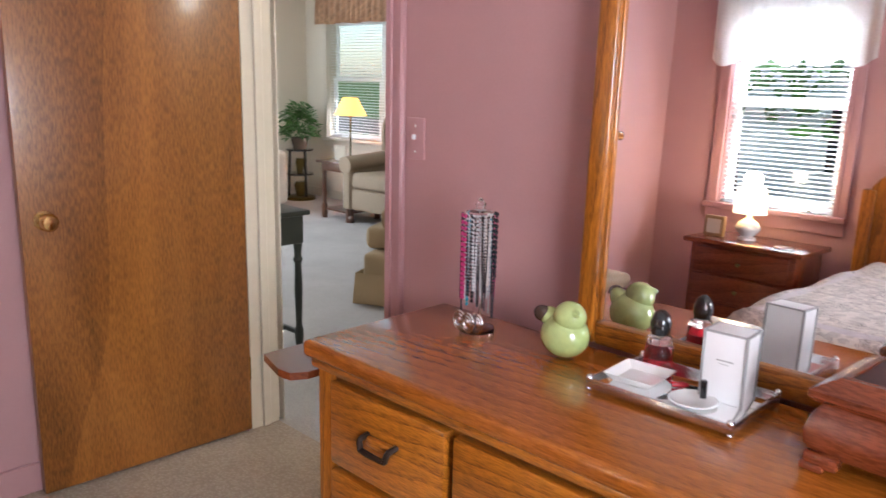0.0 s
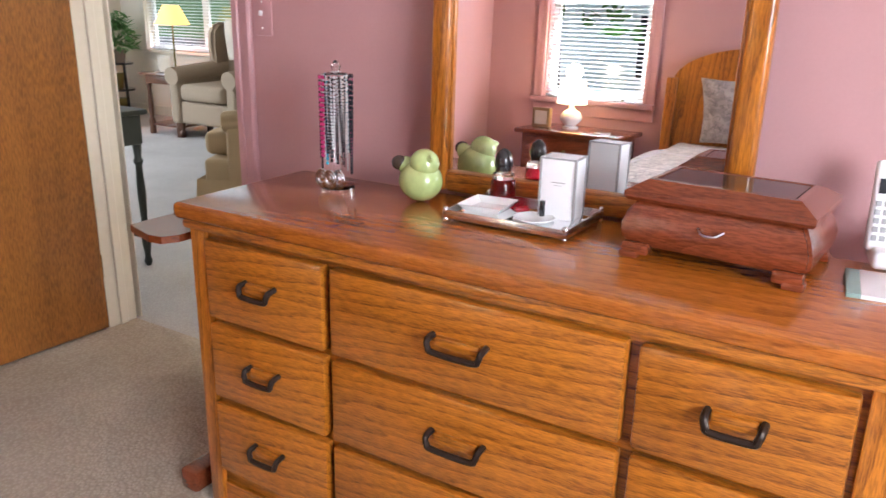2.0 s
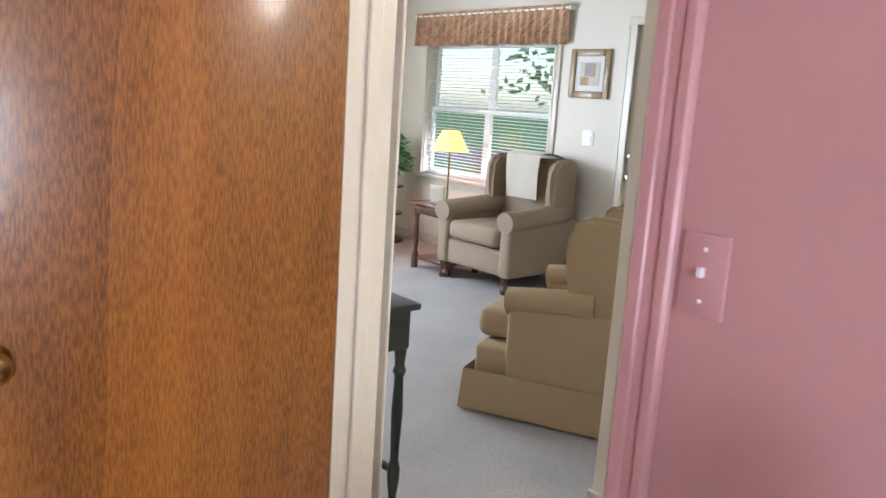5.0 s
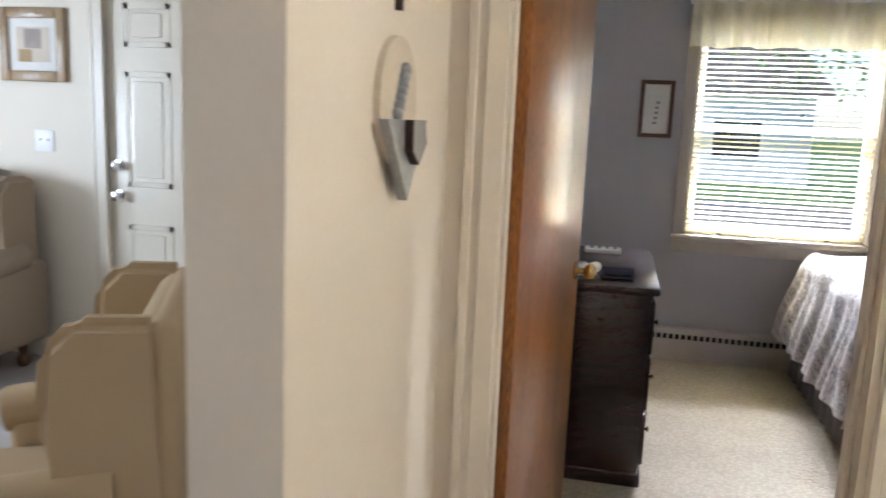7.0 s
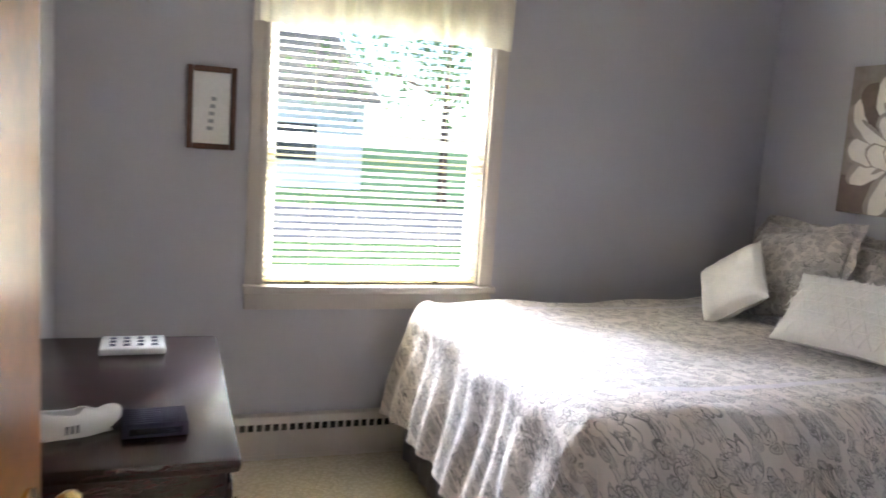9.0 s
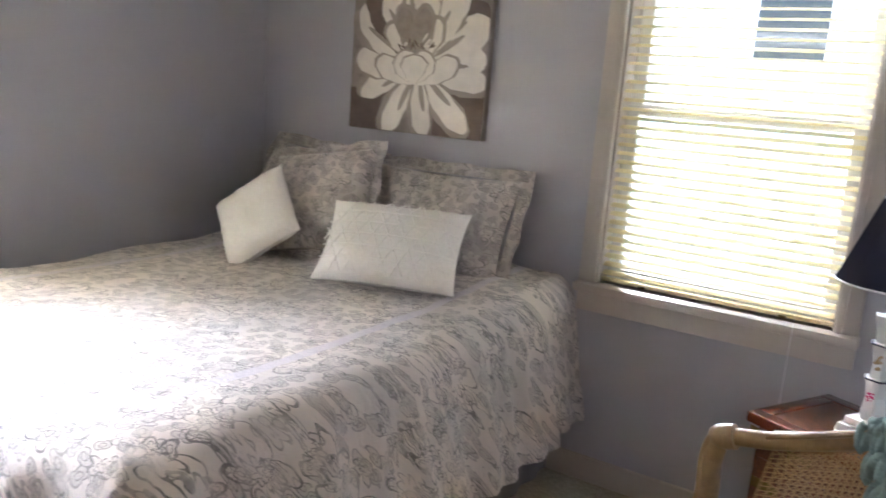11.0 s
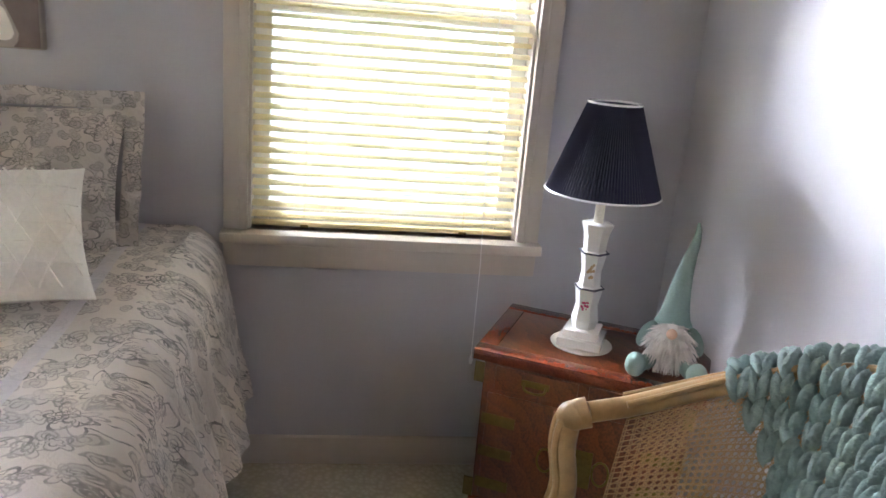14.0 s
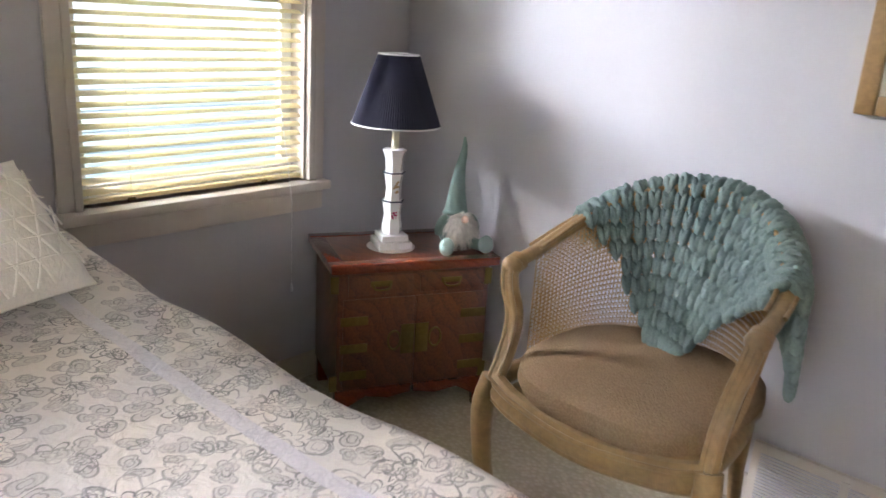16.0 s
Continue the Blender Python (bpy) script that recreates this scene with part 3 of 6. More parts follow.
def window_unit(name, m, w, z0, z1, material, depth, label, double=False, horn=0.062):
    """Local x along the wall, y outwards, 0 the room face of the wall."""
    win = tagged(new(name), label, "window", kind="structure")
    win.matrix_basis = m
    c = 0.056
    for a, b in ((-w / 2 - c, -w / 2), (w / 2, w / 2 + c)):
        boxed("casing", (a, -0.02, z0), (b, 0.0, z1 + c), material, win)
        e = b if a < 0 else a
        boxed("casing_bead", (e - 0.012, -0.026, z0), (e + 0.012, 0.0, z1), material, win, 0.003)
    boxed("head_casing", (-w / 2, -0.02, z1), (w / 2, 0.0, z1 + c), material, win)
    boxed("window_sill", (-w / 2 - horn, -0.06, z0 - 0.032), (w / 2 + horn, depth * 0.5, z0), material, win, 0.006)
    boxed("apron", (-w / 2 - c, -0.018, z0 - 0.11), (w / 2 + c, 0.0, z0 - 0.033), material, win)
    for a, b in ((-w / 2, -w / 2 + 0.02), (w / 2 - 0.02, w / 2)):
        boxed("jamb_liner", (a, 0.0, z0), (b, depth, z1), material, win, 0)
    boxed("head_liner", (-w / 2 + 0.02, 0.0, z1 - 0.02), (w / 2 - 0.02, depth, z1), material, win, 0)
    boxed("outer_sill", (-w / 2, depth * 0.5, z0 - 0.03), (w / 2, depth + 0.05, z0 + 0.004), WHITE, win, 0.003)
    bays = [(-w / 2 + 0.02, 0), (0, w / 2 - 0.02)] if double else [(-w / 2 + 0.02, w / 2 - 0.02)]
    zm = (z0 + z1) / 2
    for a, b in bays:
        for y, q0, q1 in ((depth * 0.55, z0 + 0.005, zm + 0.02), (depth * 0.8, zm - 0.02, z1 - 0.02)):
            f = 0.045
            bm = B()
            box(bm, (a, y, q0), (a + f, y + 0.03, q1), 0.003, 1)
            box(bm, (b - f, y, q0), (b, y + 0.03, q1), 0.003, 1)
            box(bm, (a + f, y, q0), (b - f, y + 0.03, q0 + f), 0.003, 1)
            box(bm, (a + f, y, q1 - f * 0.8), (b - f, y + 0.03, q1), 0.003, 1)
            sash = part("sash", bm, WHITE, win, "white painted sash")
            g = boxed("pane", (a + f - 0.004, y + 0.012, q0 + f - 0.004), (b - f + 0.004, y + 0.016, q1 - f * 0.8 + 0.004), GLASS, sash, 0, "clear glass")
            g.visible_shadow = False
    return win


def blind(m, w, z0, z1, material, pitch, tilt, label, y=0.03, wand=True, slat=0.033):
    """A slatted blind; every slat is a piece of its own."""
    t = thing("window_blind", label, "blind", m)
    boxed("headrail", (-w / 2, y - 0.014, z1 - 0.03), (w / 2, y + 0.016, z1), material, t, 0.003)
    boxed("bottom_rail", (-w / 2, y - 0.012, z0 + 0.006), (w / 2, y + 0.012, z0 + 0.02), material, t, 0.003)
    n = int((z1 - z0 - 0.06) / pitch)
    bm = B()
    sheet(bm, lambda u, v: Vector(((u - 0.5) * (w - 0.006), (v - 0.5) * slat, 0.003 * (1 - (2 * v - 1) ** 2))), 1, 4)
    first = part("slat", bm, material, t, smooth=True)
    first.matrix_basis = pose(0, y, z0 + 0.04, tilt, 0, 0)
    for i in range(1, n):
        shared("slat", first.data, t, pose(0, y, z0 + 0.04 + i * pitch, tilt + random.uniform(-1.5, 1.5), random.uniform(-0.1, 0.1), 0))
    for x in (-w * 0.3, w * 0.3):
        part("ladder_cord", tube(B(), [(x, y - 0.013, z0 + 0.01), (x, y - 0.013, z1 - 0.01)], 0.0009, 4), material, t)
        boxed("cord_button", (x - 0.012, y - 0.016, z0 + 0.004), (x + 0.012, y - 0.011, z0 + 0.013), OLDBRASS, t, 0.001)
    if wand:
        part("pull_cord", tube(B(), [(w * 0.36, y - 0.02, z1 - 0.02), (w * 0.36, y - 0.035, z0 + 0.3), (w * 0.36, -0.075, z0 - 0.05), (w * 0.36, -0.075, z0 - 0.36)], 0.0011, 5), WHITEPLASTIC, t)
        part("cord_tassel", lathe(B(), [(0.002, 0.02), (0.006, 0.0), (0.004, -0.012)], 8, (w * 0.36, -0.075, z0 - 0.37)), WHITEPLASTIC, t)
    return t


def valance(m, w, z0, z1, material, label, scallop=0.0, waves=14, deep=0.02, y=-0.06):
    t = thing("valance", label, "curtain", m)
    bm = B()

    def fn(u, v):
        x = (u - 0.5) * w
        fold = math.sin(u * waves * 2 * math.pi + math.sin(u * 17) * 1.2)
        low = z0 + scallop * abs(math.sin(u * math.pi * 5.0)) * -1 + 0.006 * math.sin(u * 31)
        return Vector((x, y - deep * fold * (0.35 + 0.65 * (1 - v)), low + (z1 - low) * v))
    sheet(bm, fn, waves * 10, 8)
    part("cloth", bm, material, t, smooth=True)
    part("rod", tube(B(), [(-w / 2 - 0.02, y, z1 - 0.03), (w / 2 + 0.02, y, z1 - 0.03)], 0.008, 8), WHITE, t)
    for s in (-1, 1):
        boxed("bracket", (s * w / 2 - 0.01, y, z1 - 0.045), (s * w / 2 + 0.01, 0.0, z1 - 0.015), WHITE, t, 0.002)


E_WIN = pose(5.14, 0.725, 0, 0, 0, -90)
S_WIN = pose(2.995, -1.36, 0, 0, 0, 180)
L_WIN = pose(3.93, 5.92, 0, 0, 0, -90)
P_WIN = pose(-3.4, 1.40, 0, 0, 0, 90)
window_unit("window_1", E_WIN, 1.03, 0.78, 2.05, TAUPE, 0.13, "cream sash window with blinds and a sill")
blind(E_WIN, 1.0, 0.78, 2.03, SLAT, 0.0305, 17, "cream slatted blind lowered over the window", wand=False)
valance(E_WIN, 1.14, 1.87, 2.16, VAL, "ivory gathered cloth valance over a window", 0.0, 12, 0.022)
window_unit("window_2", S_WIN, 0.824, 0.78, 2.05, TAUPE, 0.13, "cream sash window with blinds above the nightstand")
blind(S_WIN, 0.795, 0.78, 2.03, SLAT, 0.0315, 22, "cream slatted blind lowered over the window", wand=True)
valance(S_WIN, 0.94, 1.90, 2.16, VAL, "ivory gathered cloth valance over a window", 0.0, 10, 0.022)
window_unit("window_3", L_WIN, 1.70, 0.70, 1.98, TRIM, 0.13, "double sash window in the living room", True)
blind(L_WIN, 1.64, 0.70, 1.96, SLATW, 0.030, 10, "white slatted blind on the living room window", wand=False)
valance(L_WIN, 1.98, 1.93, 2.24, FLORAL, "brown and rust floral gathered valance", 0.0, 22, 0.025)
window_unit("window_4", P_WIN, 0.72, 0.80, 2.05, PINKTRIM, 0.11, "sash window with dusty pink casing")
blind(P_WIN, 0.68, 0.80, 2.03, SLATW, 0.028, 12, "white slatted blind on the pink room window", wand=False)
valance(P_WIN, 0.94, 1.68, 2.12, LACE, "white scalloped lace valance", 0.05, 9, 0.015)
# the last two windows are unseen, added only so the rooms get light
window_unit("unseen_window_5", pose(-1.6, -2.2, 0, 0, 0, 180), 1.2, 0.80, 2.05, PINKTRIM, 0.11, "sash window with dusty pink casing", True)
window_unit("unseen_window_6", pose(1.0, 7.17, 0, 0, 0, 0), 1.4, 0.80, 2.05, TRIM, 0.11, "double sash window in the living room", True)

# the pink bedroom
def bail_handle(parent, at, w, material=DARKIRON, label="dark bronze bail handle"):
    """A bail pull on a front that faces -x."""
    x, y, z = at
    pts = spline([(x, y - w / 2, z + 0.012), (x - 0.022, y - w / 2, z + 0.008), (x - 0.026, y - w / 2 + 0.004, z - 0.005), (x - 0.026, y - w * 0.36, z - 0.013), (x - 0.026, y + w * 0.36, z - 0.013),
                  (x - 0.026, y + w / 2 - 0.004, z - 0.005), (x - 0.022, y + w / 2, z + 0.008), (x, y + w / 2, z + 0.012)], 4)
    boxed("grip", (x - 0.014, y - w * 0.42, z - 0.008), (x - 0.0, y + w * 0.42, z + 0.016), OAK, parent, 0.006)
    part("handle", tube(B(), pts, 0.0066, 8), material, parent, label, True)


def dresser_pink():
    t = thing("dresser", "glossy golden oak dresser with bail handles against the pink wall", "dresser", pose(0, 0, 0))
    x0, x1, y0, y1, top = -0.545, -0.13, -0.535, 0.905, 0.80
    boxed("top", (x0 - 0.03, y0 - 0.02, top - 0.038), (x1, y1 + 0.02, top), OAKTOP, t, 0.012, seg=3)
    boxed("top_molding", (x0 - 0.016, y0 - 0.008, top - 0.062), (x1, y1 + 0.008, top - 0.039), OAK, t, 0.008)
    boxed("carcass", (x0 + 0.018, y0, 0.07), (x1 - 0.002, y1, top - 0.063), OAK, t, 0.003)
    boxed("plinth", (x0 + 0.01, y0 + 0.01, 0.0), (x1 - 0.01, y1 - 0.01, 0.069), OAK, t, 0.004)
    for y in (y0 + 0.0, y1 - 0.045):
        boxed("stile", (x0, y, 0.0), (x0 + 0.017, y + 0.045, top - 0.063), OAKUP, t, 0.004)
    cols = [(y1 - 0.055, 0.505), (0.485, -0.14), (-0.16, y0 + 0.055)]
    for b, a in cols:
        for i in range(3):
            z1 = top - 0.078 - i * 0.205
            d = boxed("drawer", (x0 - 0.012, a, z1 - 0.19), (x0 + 0.0175, b, z1), OAK, t, 0.007, seg=2)
            bail_handle(d, (x0 - 0.012, (a + b) / 2, z1 - 0.09), 0.085 if b - a < 0.5 else 0.115)


dresser_pink()


def dresser_mirror():
    t = thing("dresser_mirror", "tall oak framed mirror standing behind the dresser", "mirror", pose(-0.105, 0.155, 0.80, 0, 1.35, 0))
    w, h, f = 0.375, 1.15, 0.052
    for s in (-1, 1):
        y = s * (w - f / 2)
        bm = box(B(), (-0.02, y - f / 2, 0.0), (0.015, y + f / 2, h), 0.012, 3)
        part("frame_side", bm, OAKUP, t, smooth=True)
        boxed("frame_lip", (-0.008, s * (w - f) - 0.006, f), (0.004, s * (w - f) + 0.006, h - f), OAKUP, t, 0.003)
    for z in (0.0, h - f):
        boxed("frame_rail", (-0.02, -w + f, z), (0.015, w - f, z + f), OAK, t, 0.01)
    boxed("mirror_glass", (0.0, -w + f - 0.005, f - 0.005), (0.004, w - f + 0.005, h - f + 0.005), MIRROR, t, 0, "clear silvered mirror glass")
    boxed("backing", (0.006, -w + f - 0.005, f - 0.005), (0.012, w - f + 0.005, h - f + 0.005), WALNUT, t, 0)


dresser_mirror()

# a drop leaf seen past the dresser end
lt = thing("side_table", "low reddish wooden side table beside the dresser", "table", pose(-0.33, 1.02, 0))
bm = B()
prism(bm, [(x, z) for x, z in ((-0.21, 0.0), (-0.245, 0.02), (-0.25, 0.06), (-0.22, 0.165), (0.25, 0.165), (0.25, 0.0))], -0.009, 0.009)
bmesh.ops.transform(bm, matrix=pose(0, -0.07, 0.70, -90, 0, 0), verts=bm.verts)
part("tabletop", bm, CHERRY, lt, "reddish wooden top with a clipped corner")
part("leg", lathe(B(), [(0.03, 0.06), (0.022, 0.14), (0.03, 0.35), (0.02, 0.6), (0.03, 0.69)], 12, (0.12, -0.03, 0)), CHERRY, lt, smooth=True)
boxed("foot_rail", (-0.22, -0.06, 0.0), (0.2, 0.0, 0.06), CHERRY, lt, 0.01)


def chest():
    t = thing("chest_of_drawers", "tall golden oak chest of drawers with rounded moulding", "chest", pose(-1.53, 1.86, 0))
    boxed("body", (-0.42, -0.23, 0.06), (0.42, 0.29, 1.18), OAK, t, 0.004)
    boxed("side_panel", (0.4205, -0.16, 0.16), (0.425, 0.24, 1.08), OAKUP, t, 0.003)
    for y in (-0.235, 0.25):
        boxed("stile", (0.4205, y, 0.0), (0.438, y + 0.055, 1.18), OAKUP, t, 0.006)
    boxed("top", (-0.45, -0.265, 1.181), (0.455, 0.30, 1.225), OAKTOP, t, 0.018, seg=4)
    boxed("plinth", (-0.42, -0.235, 0), (0.42, 0.29, 0.059), OAK, t, 0.004)
    for i in range(5):
        d = boxed("drawer", (-0.39, -0.25, 0.09 + i * 0.216), (0.39, -0.231, 0.29 + i * 0.216), OAK, t, 0.006)
        for x in (-0.22, 0.22):
            part("handle", tube(B(), spline([(x - 0.05, -0.25, 0.2 + i * 0.216), (x - 0.05, -0.275, 0.19 + i * 0.216), (x, -0.28, 0.17 + i * 0.216), (x + 0.05, -0.275, 0.19 + i * 0.216), (x + 0.05, -0.25, 0.2 + i * 0.216)], 4), 0.005, 6), DARKIRON, d, "dark bronze bail handle", True)


chest()


def switch_plate(name, m, label, material, toggles=1):
    t = thing(name, label, "switch", m)
    w = 0.035 + 0.023 * (toggles - 1)
    boxed("plate", (-0.006, -w, -0.058), (0.0, w, 0.058), material, t, 0.003)
    for k in range(toggles):
        y = (k - (toggles - 1) / 2) * 0.046
        boxed("toggle", (-0.018, y - 0.004, -0.002), (-0.006, y + 0.004, 0.012), WHITEPLASTIC, t, 0.002, "white toggle")
        for z in (-0.036, 0.036):
            part("screw", lathe(B(), [(0.0035, 0), (0.002, 0.0015)], 8, m=pose(-0.006, y, z, 0, -90, 0)), WHITEPLASTIC, t)


switch_plate("light_switch", pose(0, 1.175, 1.195), "dusty pink painted light switch plate on the wall", PINKTRIM)
switch_plate("light_switch", pose(3.93, 4.66, 1.20), "white light switch plate by the front door", WHITEPLASTIC, 2)


def necklace_stand():
    t = thing("necklace_stand", "clear necklace stand hung with beaded necklaces on the dresser", "jewelry stand", pose(-0.24, 0.715, 0.80) @ Matrix.Diagonal((0.82, 0.82, 1, 1)))
    part("stand", lathe(B(), [(0.05, 0), (0.05, 0.008), (0.012, 0.014), (0.011, 0.26), (0.03, 0.265), (0.034, 0.275), (0.01, 0.28), (0.016, 0.292), (0.003, 0.305)], 20), GLASS, t, "clear acrylic post", True)
    rnd = random.Random(4)
    for k in range(28):
        a = 2 * math.pi * k / 28 + rnd.uniform(-0.1, 0.1)
        r = rnd.uniform(0.030, 0.052)
        low = rnd.uniform(0.035, 0.12)
        bm = B()
        big = rnd.choice((0.0028, 0.0036, 0.0052))
        n = int(2 * (0.265 - low) / (big * 2.1))
        for i in range(n):
            q = i / (n - 1)
            side = -1 if q < 0.5 else 1
            z = 0.268 - (0.268 - low) * (1 - abs(2 * q - 1)) ** 0.9
            aa = a + side * 0.16 * (0.3 + 0.7 * abs(2 * q - 1))
            ball(bm, (r * math.cos(aa), r * math.sin(aa), z), big, 6, 4)
        part("necklace", bm, BEADS[(0, 1, 0, 1, 0, 1, 4, 1, 0, 3, 1, 0, 1, 2)[k % 14]], t, smooth=True)
    for (x, y) in ((-0.05, 0.02), (-0.052, -0.012), (-0.04, -0.035)):
        bm = B()
        for q in (0.021, 0.014):
            pts = [(x - (0.021 - q) * 0.2, y + q * math.cos(i * math.pi / 8), 0.028 + q * math.sin(i * math.pi / 8)) for i in range(17)]
            tube(bm, pts, 0.0034, 6)
        ball(bm, (x, y, 0.028), 0.009, 8, 6, (0.5, 1, 1))
        part("pendant", bm, STEEL, t, "silver round pendant", True)


necklace_stand()


def ceramic_bird():
    bm = B()
    ball(bm, (0, 0, 0.052), 0.062, 24, 16, (0.88, 1.02, 0.84))
    ball(bm, (-0.006, -0.016, 0.098), 0.040, 20, 12, (0.95, 1.05, 0.9))
    ball(bm, (0.0, 0.036, 0.078), 0.036, 16, 10, (0.8, 1.1, 0.7), pose(0, 0, 0, 35, 0, 0))
    lathe(bm, [(0.012, 0), (0.007, 0.01), (0.001, 0.016)], 10, m=pose(-0.022, -0.042, 0.112, 0, -80, 55))
    ob = tagged(part("bird_figurine", bm, CELADON, smooth=True), "green crackle glazed ceramic bird with a dark tail", "figurine")
    ob.matrix_basis = pose(-0.235, 0.475, 0.80) @ Matrix.Diagonal((0.86, 0.84, 0.92, 1))
    bm = B()
    ball(bm, (-0.012, 0.062, 0.092), 0.021, 14, 10, (0.9, 1.15, 0.9))
    part("tail", bm, BROWNGLAZE, ob, "dark brown glazed tail tip", True)


ceramic_bird()


def mirror_tray():
    t = thing("vanity_tray", "mirrored vanity tray with small silver feet on the dresser", "tray", pose(-0.255, 0.20, 0.80))
    boxed("plate", (-0.095, -0.135, 0.012), (0.095, 0.135, 0.019), MIRROR, t, 0.002)
    for a, b in (((-0.1, -0.14, 0.008), (-0.094, 0.14, 0.026)), ((0.094, -0.14, 0.008), (0.1, 0.14, 0.026)), ((-0.094, -0.14, 0.008), (0.094, -0.134, 0.026)), ((-0.094, 0.134, 0.008), (0.094, 0.14, 0.026))):
        boxed("rim", a, b, STEEL, t, 0.001)
    for x in (-0.095, 0.095):
        for y in (-0.135, 0.135):
            bm = B()
            ball(bm, (x, y, 0.006), 0.006, 10, 6)
            ball(bm, (x, y, 0.026), 0.007, 10, 6)
            part("foot", bm, STEEL, t, smooth=True)


mirror_tray()
TZ = 0.8195
dish = thing("trinket_dish", "white square ceramic trinket dish on the tray", "dish", pose(-0.275, 0.275, TZ, 0, 0, 4))
bm = B()
rows = []
for s, z in ((0.036, 0.0), (0.05, 0.016), (0.047, 0.016), (0.034, 0.004)):
    rows.append([bm.verts.new((x * s, y * s, z)) for x, y in ((-1, -1), (0, -1.02), (1, -1), (1.02, 0), (1, 1), (0, 1.02), (-1, 1), (-1.02, 0))])
for a, b in zip(rows, rows[1:]):
    for i in range(8):
        bm.faces.new((a[i], a[(i + 1) % 8], b[(i + 1) % 8], b[i]))
bm.faces.new(rows[0][::-1])
bm.faces.new(rows[-1])
part("bowl", bm, PORCELAIN, dish)
saucer = tagged(part("saucer", lathe(B(), [(0.028, 0), (0.043, 0.006), (0.041, 0.008), (0.026, 0.003)], 28), PORCELAIN, smooth=True), "small white porcelain saucer with gold mark", "dish")
saucer.matrix_basis = pose(-0.30, 0.155, TZ)
lip = thing("lipstick", "small black lipstick tube on the tray", "cosmetic", pose(-0.285, 0.145, TZ + 0.008))
part("case", lathe(B(), [(0.006, 0), (0.006, 0.03), (0.004, 0.032)], 12), BLACKGLOSS, lip, smooth=True)
red = tagged(part("nail_polish", lathe(B(), [(0.005, 0), (0.006, 0.02), (0.003, 0.03)], 10, m=pose(0, 0, 0.006, 90, 0, 40)), RED, smooth=True), "small red lacquer tube lying on the tray", "cosmetic")
red.matrix_basis = pose(-0.265, 0.215, TZ)


def perfume_box(at, w, d, h, rz):
    t = thing("perfume_box", "white perfume carton with grey edges on the tray", "box", pose(*at, 0, 0, rz))
    boxed("carton", (-d, -w, 0), (d, w, h), WHITEPLASTIC, t, 0.001)
    e = 0.0022
    for x in (-d, d):
        for y in (-w, w):
            boxed("edge_band", (x - e, y - e, 0), (x + e, y + e, h + 0.0006), GREYINK, t, 0)
    for s in (-1, 1):
        boxed("edge_band", (-d + e, s * w - e, h - e), (d - e, s * w + e, h + 0.0006), GREYINK, t, 0)
        boxed("edge_band", (s * d - e, -w + e, h - e), (s * d + e, w - e, h + 0.0006), GREYINK, t, 0)
    boxed("printed_mark", (-d - 0.0008, -w * 0.45, h * 0.6), (-d + 0.001, w * 0.35, h * 0.615), GREYINK, t, 0, "thin printed line")
    boxed("printed_mark", (-d - 0.0008, -w * 0.25, h * 0.555), (-d + 0.001, w * 0.2, h * 0.563), GREYINK, t, 0, "thin printed line")


perfume_box((-0.235, 0.125, TZ), 0.037, 0.03, 0.125, 3)
bottle = thing("perfume_bottle", "red perfume bottle with a black oval cap", "bottle", pose(-0.19, 0.285, 0.819))
part("liquid", lathe(B(), [(0.026, 0.001), (0.0285, 0.01), (0.0275, 0.045), (0.024, 0.05)], 24), REDGLASS, bottle, "deep red perfume", True)
part("glass", lathe(B(), [(0.0245, 0.051), (0.024, 0.062), (0.016, 0.068)], 24), GLASS, bottle, smooth=True)
part("cap", lathe(B(), [(0.017, 0.0685), (0.02, 0.078), (0.021, 0.09), (0.016, 0.108), (0.006, 0.117), (0.001, 0.118)], 24), BLACKGLOSS, bottle, "black glossy oval cap", True)


